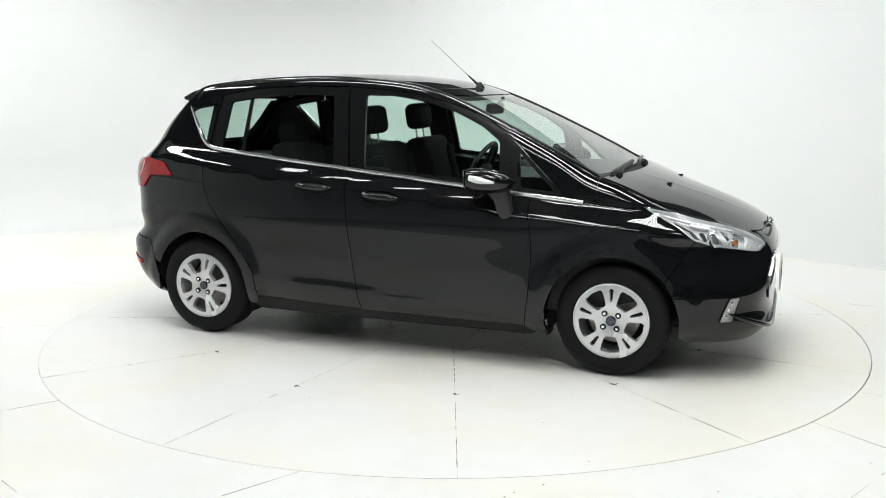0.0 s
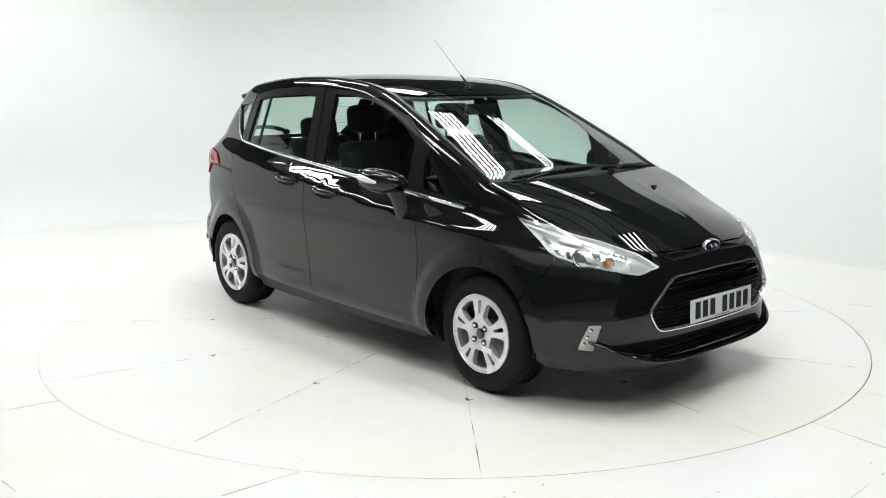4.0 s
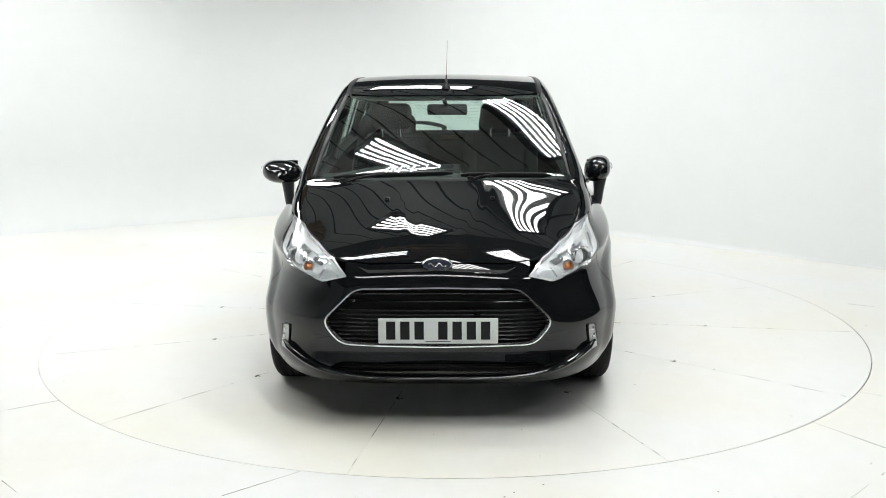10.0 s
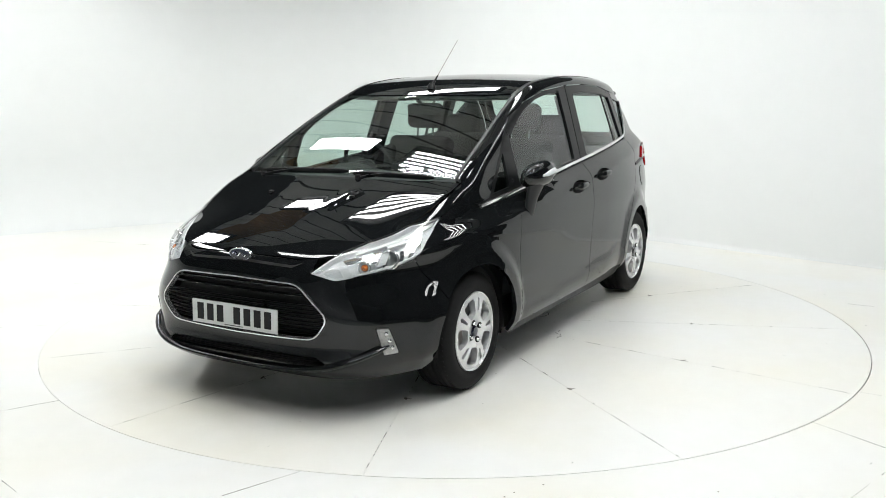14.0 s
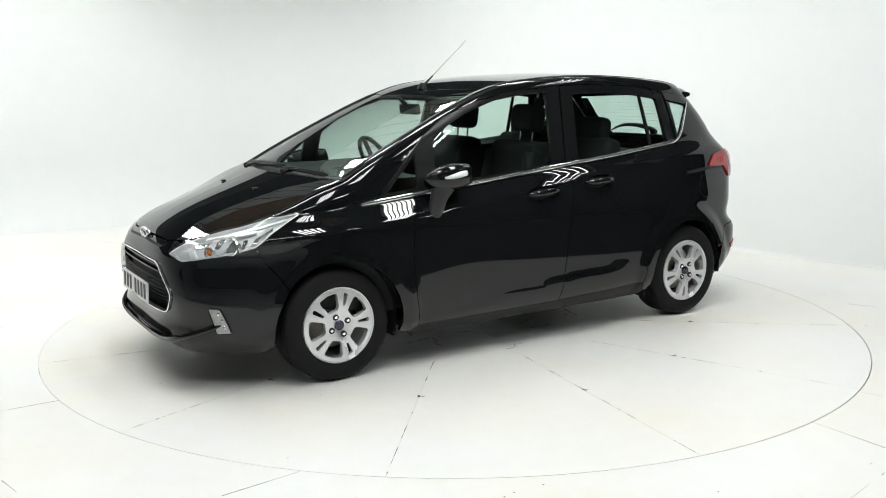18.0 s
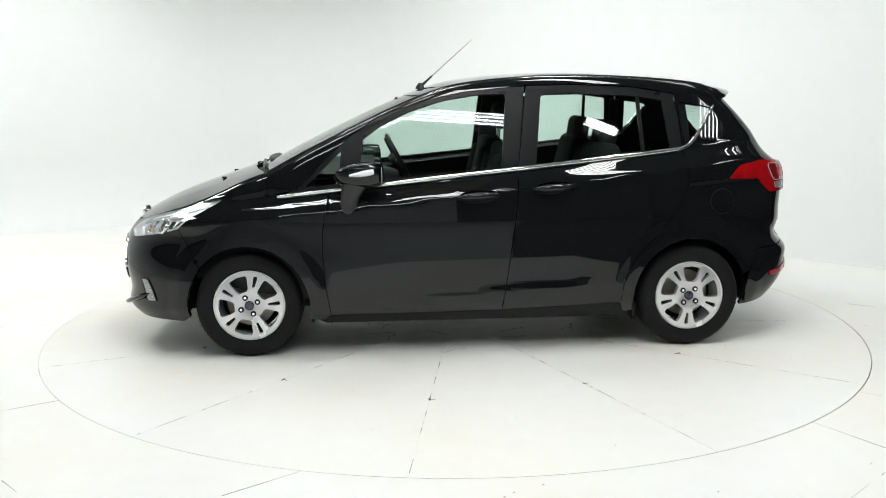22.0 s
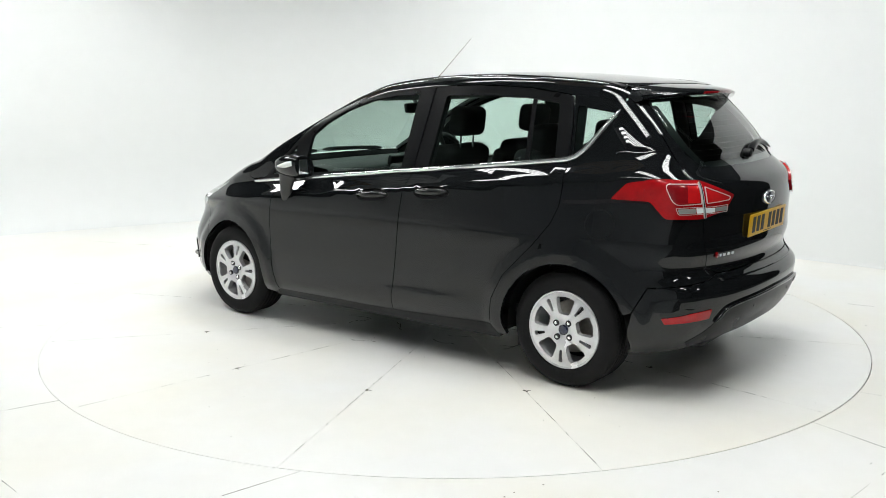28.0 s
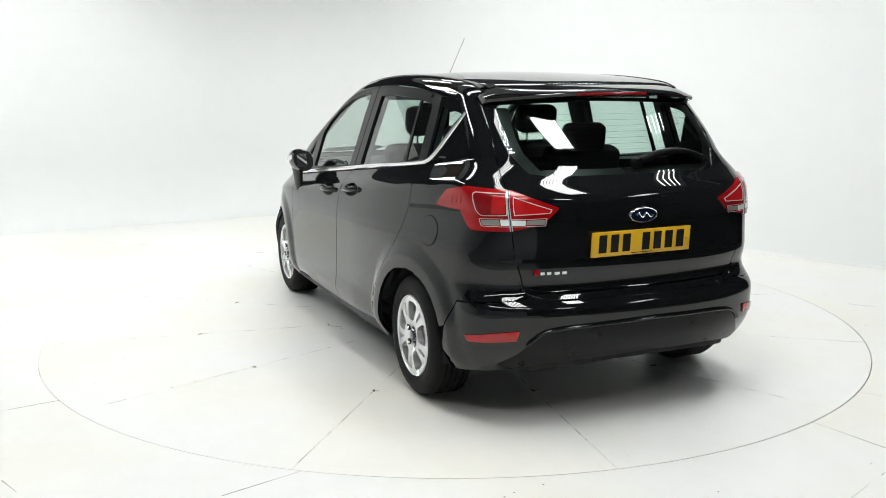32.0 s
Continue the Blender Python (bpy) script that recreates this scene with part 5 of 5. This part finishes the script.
def number_plate(parent, at, face, w, h, mat, tilt):
    turn = Matrix.Translation(at) @ Matrix.Rotation(radians(tilt * face), 4, "Y")
    bm = box(0, 0, 0, 0.008, w, h, 0.003)
    bmesh.ops.transform(bm, matrix=turn, verts=bm.verts)
    plate = part("number_plate", bm, mat, parent, "plain number plate with dark bars")
    x = face * 0.0045
    widths = [0.050, 0.050, 0.050, 0.030, 0.050, 0.050, 0.050, 0.050]
    y = -sum(widths) / 2 - 7 * 0.0055
    for i, c in enumerate(widths):
        if i != 3:
            bm = box(x, -face * -(y + c / 2) if face > 0 else -(y + c / 2), 0.002, 0.0012, 0.040, 0.079)
            bmesh.ops.transform(bm, matrix=turn, verts=bm.verts)
            part("bar", bm, PLATE_INK, plate)
        y += c + 0.011 * 0.5 + 0.0055
    bm = box(x, 0, -h / 2 + 0.009, 0.0012, 0.11, 0.003)
    bmesh.ops.transform(bm, matrix=turn, verts=bm.verts)
    part("maker_line", bm, PLATE_INK, plate)
    for q in (-1, 1):
        bm = lathe([(0.0001, 0.0024 * face), (0.006, 0.0015 * face), (0.007, 0)], 12, "x", (x, q * (w / 2 - 0.020), 0))
        bmesh.ops.transform(bm, matrix=turn, verts=bm.verts)
        part("screw_cap", bm, WHITE_PLATE if mat is WHITE_PLATE else YELLOW_PLATE, plate)


def tailgate(car):
    half = [(0.0, 0.6015), (0.495, 0.6035), (0.56, 0.634), (0.60, 0.75), (0.617, 0.884), (0.617, 1.047), (0.605, 1.151), (0.578, 1.405), (0.565, 1.425), (0.0, 1.445)]
    glass = [(0.0, 1.094), (0.40, 1.096), (0.492, 1.104), (0.555, 1.20), (0.560, 1.27), (0.528, 1.395), (0.505, 1.412), (0.0, 1.425)]
    hole = rounded(both_sides(glass, True), 0.02)
    gate = panel("tailgate", "from_rear", both_sides(half, True), PAINT, car, holes=[hole], step=0.016)
    panel("rear_window", "from_rear", hole, GLASS, gate, lift=-0.004, depth=0.0, gap=0, label="tinted rear window with heater lines")
    for s in (1, -1):
        panel("window_band", "from_rear", rounded([(0.492 * s, 1.108), (0.553 * s, 1.20), (0.558 * s, 1.27), (0.528 * s, 1.392), (0.478 * s, 1.39), (0.500 * s, 1.27), (0.490 * s, 1.20), (0.430 * s, 1.112)], 0.01), TRIM, gate, lift=-0.008, depth=0.0, gap=0, label="black printed window edge")
    panel("window_band", "from_rear", [(-0.45, 1.098), (0.45, 1.098), (0.43, 1.125), (-0.43, 1.125)], TRIM, gate, lift=-0.008, depth=0.0, gap=0)
    for i in range(9):
        u = np.linspace(-0.47, 0.47, 17)
        p = from_rear(np.stack([u, 0 * u + 1.15 + i * 0.026], 1))
        p = p - outward(p) * 0.007
        part("heater_line", pipe(p, 0.0005, 4), CABIN, gate)
    number_plate(gate, (-1.9455, 0.022, 0.806), -1, 0.520, 0.111, YELLOW_PLATE, 4)
    badge(gate, from_rear([(0.02, 0.925)])[0] + np.array([-0.008, 0, 0]), -1, 0.068, 0.031)
    # model name, as plain strokes
    for y, w, mat in ((0.515, 0.026, RED_LENS), (0.487, 0.020, WHITE_LAMP), (0.460, 0.020, WHITE_LAMP), (0.425, 0.024, WHITE_LAMP), (0.392, 0.022, WHITE_LAMP)):
        c = from_rear([(y, 0.690 if mat is WHITE_LAMP else 0.694)])[0]
        part("name_stroke", box(c[0] - 0.002, c[1], c[2], 0.006, w, 0.012 if mat is WHITE_LAMP else 0.026, 0.001), mat, gate)
    # wiper
    c = from_rear([(-0.04, 1.138)])[0]
    arm = part("rear_wiper", lathe([(0.0001, -0.030), (0.020, -0.026), (0.024, -0.010), (0.024, 0.01)], 16, "x", c), TRIM, gate, "black rear wiper")
    u = np.linspace(-0.05, -0.455, 12)
    p = from_rear(np.stack([u, 1.138 + 0.055 * np.sin((u + 0.05) / -0.405 * 2.2) - 0.052 * ((u + 0.05) / 0.405) ** 2], 1))
    p = p + outward(p) * 0.022
    part("wiper_arm", pipe(p, [0.018, 0.021, 0.021, 0.021, 0.020, 0.019, 0.018, 0.016, 0.014, 0.012, 0.008, 0.004], 12, flat=0.8), TRIM, arm)
    p = p - outward(p) * 0.014
    part("wiper_blade", pipe(p, 0.005, 6), PLASTIC, arm)


def spoiler(car):
    """The lip over the rear window: its upper side carries on the roof."""
    n = 24
    verts, faces = [], []
    for i in range(n + 1):
        y = -0.575 + 1.15 * i / n
        k = abs(y) / 0.575
        x0 = -1.462 + 0.045 * k * k
        x1 = -1.672 + 0.50 * y * y
        z0 = float(from_top([(x0, y)])[0][2]) if k < 0.93 else 1.455 - 0.02 * (k - 0.93) / 0.07
        z1 = 1.460 - 0.030 * k * k
        low = float(from_rear([(y, 1.420)])[0][0]) + 0.01
        prof = [(x0, z0), (x0 * 0.6 + x1 * 0.4, z0 * 0.58 + z1 * 0.42 + 0.004), (x0 * 0.3 + x1 * 0.7, z0 * 0.28 + z1 * 0.72 + 0.003), (x1 + 0.012, z1 + 0.001), (x1, z1 - 0.007), (x1 + 0.006, z1 - 0.020), (x1 + 0.05, z1 - 0.032), (low - 0.004, 1.418 - 0.004 * k), (low + 0.03, 1.43)]
        verts += [(a, y, b) for a, b in prof]
    q = 9
    for i in range(n):
        for j in range(q - 1):
            faces.append((i * q + j, i * q + j + 1, (i + 1) * q + j + 1, (i + 1) * q + j))
    bm = bmesh.new()
    vs = [bm.verts.new(v) for v in verts]
    for f in faces:
        bm.faces.new([vs[i] for i in f])
    bm.faces.new([vs[j] for j in range(q)])
    bm.faces.new([vs[n * q + j] for j in range(q)])
    lip = part("roof_spoiler", bm, PAINT, car, "black roof spoiler over the rear window", angle=50)
    u = np.linspace(-0.19, 0.19, 13)
    part("brake_light", pipe([(-1.6665 + 0.50 * y * y, y, 1.4465 - 0.09 * y * y) for y in u], 0.0075, 8, flat=1.1), DEEP_RED, lip, "high red brake light")


def aerial(car):
    a, b = Vector((0.245, 0.012, 1.478)), Vector((-0.080, 0.016, 1.767))
    bm = lathe([(0.030, -0.012), (0.026, 0.004), (0.014, 0.018), (0.009, 0.026)], 16, "z", a)
    base = part("aerial", bm, TRIM, car, "thin black roof aerial leaning back")
    part("aerial_foot", pipe([a + (b - a) * t for t in (0.02, 0.12, 0.24)], [0.010, 0.007, 0.0045], 8), TRIM, base)
    part("aerial_rod", pipe([a + (b - a) * t for t in (0.2, 0.6, 1.0)], [0.0024, 0.0018, 0.0014], 8), DARK_METAL, base)


def wipers(car):
    for y0, y1, foot in ((-0.55, 0.06, -0.50), (0.10, 0.56, 0.15)):
        w = new("wiper")
        w.parent = car
        y = np.linspace(y0, y1, 12)
        x = 1.206 - 0.10 * (y - 0.02) ** 2 - 0.022 * np.linspace(0, 1, 12)
        p = from_top(np.stack([x, y], 1))
        p = p + outward(p) * 0.008
        part("blade", pipe(p, [0.005] + [0.011] * 10 + [0.004], 8, flat=1.3), TRIM, w)
        c = from_top([(1.238 - 0.12 * foot * foot, foot)])[0] - np.array([0, 0, 0.012])
        q = [c + np.array([0, 0, 0.006]), c * 0.7 + p[5] * 0.3 + np.array([0, 0, 0.012]), p[5] + np.array([0, 0, 0.008])]
        part("arm", pipe(q, [0.015, 0.011, 0.007], 8, flat=0.8), TRIM, w)
        part("pivot", lathe([(0.0001, 0.030), (0.016, 0.026), (0.019, -0.02)], 14, "z", c), PLASTIC, w)
    for y in (-0.255, 0.255):
        c = from_top([(1.441, y)])[0]
        part("washer_jet", box(c[0], c[1], c[2] + 0.004, 0.028, 0.022, 0.012, 0.004), TRIM, car)


def wheel(name, s, x, spin, nuts):
    w = new(name)
    w.matrix_basis = pose(x, 0.830 * s, 0.294, 0, 0, 0 if s > 0 else 180)
    tagged(w, "silver five-twin-spoke alloy wheel with a black tyre")
    R = 0.2935
    prof = [(0.188, -0.02), (0.198, 0.002), (0.205, 0.010), (0.214, 0.010), (0.222, 0.013), (0.246, 0.016), (0.265, 0.011), (0.280, 0.001), (0.288, -0.010), (R - 0.002, -0.022)]
    for k in range(5):
        a = -0.026 - 0.030 * k
        prof += [(R, a), (R, a - 0.021), (R - 0.007, a - 0.023), (R - 0.007, a - 0.028)]
    prof += [(R - 0.004, -0.178), (0.28, -0.19), (0.25, -0.205), (0.20, -0.195), (0.188, -0.18)]
    tyre = part("tyre", lathe(prof, 80), RUBBER, w, angle=25)
    # cross grooves of the tread's shoulder
    bm = bmesh.new()
    for i in range(64):
        a = 2 * math.pi * i / 64
        m = Matrix.Rotation(-a, 3, "Y")
        c = m @ Vector((R - 0.0078, -0.030, 0))
        box(c.x, c.y, c.z, 0.012, 0.036, 0.007, 0, m, bm)
    part("tread_block", bm, RUBBER, tyre)["kind"] = "stuff"
    part("rim", lathe([(0.184, -0.018), (0.1985, 0.004), (0.196, 0.010), (0.190, 0.008), (0.184, -0.004), (0.178, -0.03), (0.170, -0.10), (0.170, -0.18)], 72), ALLOY, w)
    part("brake_disc", lathe([(0.02, -0.085), (0.132, -0.085), (0.135, -0.088), (0.135, -0.105), (0.02, -0.105)], 48), DARK_METAL, w)
    part("brake_backing", lathe([(0.0001, -0.13), (0.165, -0.13), (0.165, -0.135), (0.0001, -0.135)], 40), PLASTIC, w)
    # face with windows between and slits within the twin spokes
    holes = []
    for i in range(5):
        a = radians(72 * i + spin)
        mid = a + radians(36)
        out = [(0.080, -0.024), (0.080, 0.024), (0.094, 0.034), (0.148, 0.051), (0.162, 0.047), (0.170, 0.0), (0.162, -0.047), (0.148, -0.051), (0.094, -0.034)]
        holes.append(rounded([(r * math.cos(mid) - q * math.sin(mid), r * math.sin(mid) + q * math.cos(mid)) for r, q in out], 0.007, 3))
        out = [(0.104, -0.006), (0.104, 0.006), (0.164, 0.0115), (0.170, 0.0), (0.164, -0.0115)]
        holes.append(rounded([(r * math.cos(a) - q * math.sin(a), r * math.sin(a) + q * math.cos(a)) for r, q in out], 0.003, 2))
    rim = [(0.192 * math.cos(2 * math.pi * i / 72), 0.192 * math.sin(2 * math.pi * i / 72)) for i in range(72)]
    slab("spokes", rim, holes, ALLOY, w, lambda u, v, d: (u, d, v), 0.032, 0.014, dish=lambda u, v: 0.004 - 0.010 * max(0.0, 1 - math.hypot(u, v) / 0.075) + 0.010 * math.sin(min(1.0, math.hypot(u, v) / 0.192) * math.pi))
    # dark plates added behind the slits, in place of the shade deep inside them
    for i in range(5):
        a = radians(72 * i + spin)
        part("slit_shade", box(0.136 * math.cos(a), -0.020, 0.136 * math.sin(a), 0.078, 0.004, 0.028, 0.001, Matrix.Rotation(-a, 3, "Y")), PLASTIC, w)
    part("centre_cap", lathe([(0.0001, 0.013), (0.022, 0.012), (0.026, 0.008), (0.027, -0.006)], 28), BLUE, w, "blue hub cap")
    for i in range(4):
        a = radians(90 * i + nuts)
        nut = lathe([(0.0001, 0.008), (0.007, 0.008), (0.0095, 0.005), (0.0095, -0.02)], 8, "y", (0.050 * math.cos(a), 0.010, 0.050 * math.sin(a)))
        part("wheel_nut", nut, CHROME, w)
        cup = lathe([(0.0085, 0.0012), (0.0158, 0.0036), (0.0163, -0.008)], 16, "y", (0.050 * math.cos(a), 0.010, 0.050 * math.sin(a)))
        part("nut_seat", cup, PLASTIC, w)
    return w


def car_wheels(car):
    for x, s, spin, nuts in ((WHEEL_X, 1, 32, 65), (-WHEEL_X, 1, 58, 40), (WHEEL_X, -1, 18, 50), (-WHEEL_X, -1, 32, 50)):
        wheel("wheel", s, x, spin, nuts).parent = car


def cushion(cx, cy, cz, sx, sy, sz, turn=0.0, bev=0.05):
    return box(cx, cy, cz, sx, sy, sz, bev, Euler((0, radians(turn), 0)).to_matrix(), segments=4)


def seat(car, x, y, rear=False):
    st = new("rear_seat" if rear else "front_seat")
    st.parent = car
    tagged(st, "charcoal fabric seat with a headrest")
    part("seat_cushion", cushion(x + 0.24, y, 0.56, 0.50, 0.47, 0.16, -6), FABRIC, st)
    part("backrest", cushion(x - 0.055, y, 0.855, 0.14, 0.47, 0.60, -13), FABRIC, st)
    if not rear:
        for q in (-1, 1):
            part("side_bolster", cushion(x - 0.02, y + q * 0.20, 0.85, 0.13, 0.09, 0.48, -13, 0.035), FABRIC, st)
    hx, hz = (x - 0.17, 1.285) if not rear else (x - 0.13, 1.195)
    part("headrest", cushion(hx, y, hz, 0.11, 0.26, 0.17, -8, 0.045), FABRIC, st)
    for q in (-0.06, 0.06):
        part("headrest_post", pipe([(hx + 0.012, y + q, hz - 0.16), (hx, y + q, hz - 0.02)], 0.006, 8), CHROME, st)


def cabin(car):
    for y in (0.36, -0.36):
        seat(car, -0.14, y)
        seat(car, -0.72, y, True)
    bm = cushion(-0.79, 0.0, 0.84, 0.13, 0.30, 0.52, -13)
    part("rear_seat_middle", bm, FABRIC, car)
    # dashboard: a swept top with a hood over the dials
    n = 24
    verts, faces = [], []
    for i in range(n + 1):
        y = -0.66 + 1.32 * i / n
        hood = 0.045 * math.exp(-(((y + 0.36) / 0.16) ** 2))
        prof = [(1.10 - 0.10 * y * y, 0.985), (0.92, 1.000), (0.70, 1.000 + hood * 0.6), (0.55, 0.985 + hood), (0.515, 0.955 + hood * 0.6), (0.53, 0.88), (0.56, 0.70), (0.62, 0.50)]
        verts += [(a, y, b) for a, b in prof]
    for i in range(n):
        for j in range(7):
            faces.append((i * 8 + j, i * 8 + j + 1, (i + 1) * 8 + j + 1, (i + 1) * 8 + j))
    mesh("dashboard", verts, faces, CABIN, car)
    part("centre_console", cushion(0.50, 0.0, 0.80, 0.14, 0.26, 0.36, -20, 0.03), CABIN, car)
    part("console_screen", cushion(0.53, 0.0, 0.99, 0.04, 0.20, 0.09, -15, 0.01), PLATE_INK, car)
    # steering wheel, on the car's right
    m = Matrix.Translation((0.37, -0.36, 1.0)) @ Matrix.Rotation(radians(-62), 4, "Y")
    pts = [m @ Vector((0.178 * math.cos(a), 0.178 * math.sin(a), 0)) for a in np.linspace(0, 2 * math.pi, 40, endpoint=False)]
    sw = part("steering_wheel", pipe(pts, 0.014, 10, closed=True), CABIN, car, "dark steering wheel")
    bm = lathe([(0.0001, 0.0), (0.05, -0.004), (0.065, -0.03), (0.05, -0.06)], 24, "z")
    bmesh.ops.transform(bm, matrix=m, verts=bm.verts)
    part("airbag_cover", bm, CABIN, sw)
    for a in (0, 180, -90):
        v = Vector((math.sin(radians(a + 90)) * 0.17, math.cos(radians(a + 90)) * 0.17, -0.012))
        part("wheel_spoke", pipe([m @ Vector((0, 0, -0.02)), m @ v], 0.016, 8), CABIN, sw)
    # rear-view mirror
    part("room_mirror", box(0.34, 0.02, 1.345, 0.035, 0.24, 0.065, 0.014, Euler((0, radians(10), radians(-4))).to_matrix()), CABIN, car, "black rear-view mirror")
    part("mirror_stalk", pipe([(0.40, 0.0, 1.41), (0.36, 0.015, 1.37)], 0.012, 8), CABIN, car)
    for y in (-0.34, 0.34):
        part("sun_visor", box(0.20, y, 1.425, 0.16, 0.38, 0.014, 0.006, Euler((0, radians(14), 0)).to_matrix()), HEADLINER, car)
    part("parcel_shelf", box(-1.33, 0, 1.005, 0.72, 1.18, 0.02, 0.006), CABIN, car)
    part("boot_floor", box(-1.35, 0, 0.55, 0.95, 1.10, 0.04), CABIN, car)
    part("cabin_floor", box(0.0, 0, 0.34, 2.0, 1.50, 0.04), CABIN, car)
    part("bulkhead", box(0.98, 0, 0.62, 0.04, 1.36, 0.70), CABIN, car)


def underbody(car):
    part("underbody", box(0.0, 0, 0.235, 3.4, 0.90, 0.10, 0.03), PLASTIC, car)
    part("middle_floor", box(0.0, 0, 0.25, 1.70, 1.62, 0.10, 0.03), PLASTIC, car)
    part("engine_tray", box(1.50, 0, 0.235, 0.75, 1.0, 0.06, 0.02), PLASTIC, car)
    part("rear_tray", box(-1.62, 0, 0.27, 0.45, 1.1, 0.06, 0.02), PLASTIC, car)
    part("nose_back", box(1.72, 0, 0.48, 0.04, 1.20, 0.44), PLASTIC, car)
    part("tail_back", box(-1.72, 0, 0.50, 0.04, 1.24, 0.40), PLASTIC, car)


def build_car():
    car = new("car")
    tagged(car, "glossy black five-door family car parked on the turntable", "car")
    car_shell(car)
    car_wheels(car)
    cabin(car)
    underbody(car)
    return car


hall()
disc = turntable()
tube_banks()
car = build_car()


def motions():
    ox, oy = CAR_ON_DISC
    rows = []
    for t, a in TURN:
        c, s = math.cos(radians(a)), math.sin(radians(a))
        rows.append((t, pose(c * ox - s * oy, s * ox + c * oy, 0, 0, 0, a)))
    walk(car, rows)
    walk(disc, [(t, pose(0, 0, 0, 0, 0, a)) for t, a in TURN])


motions()
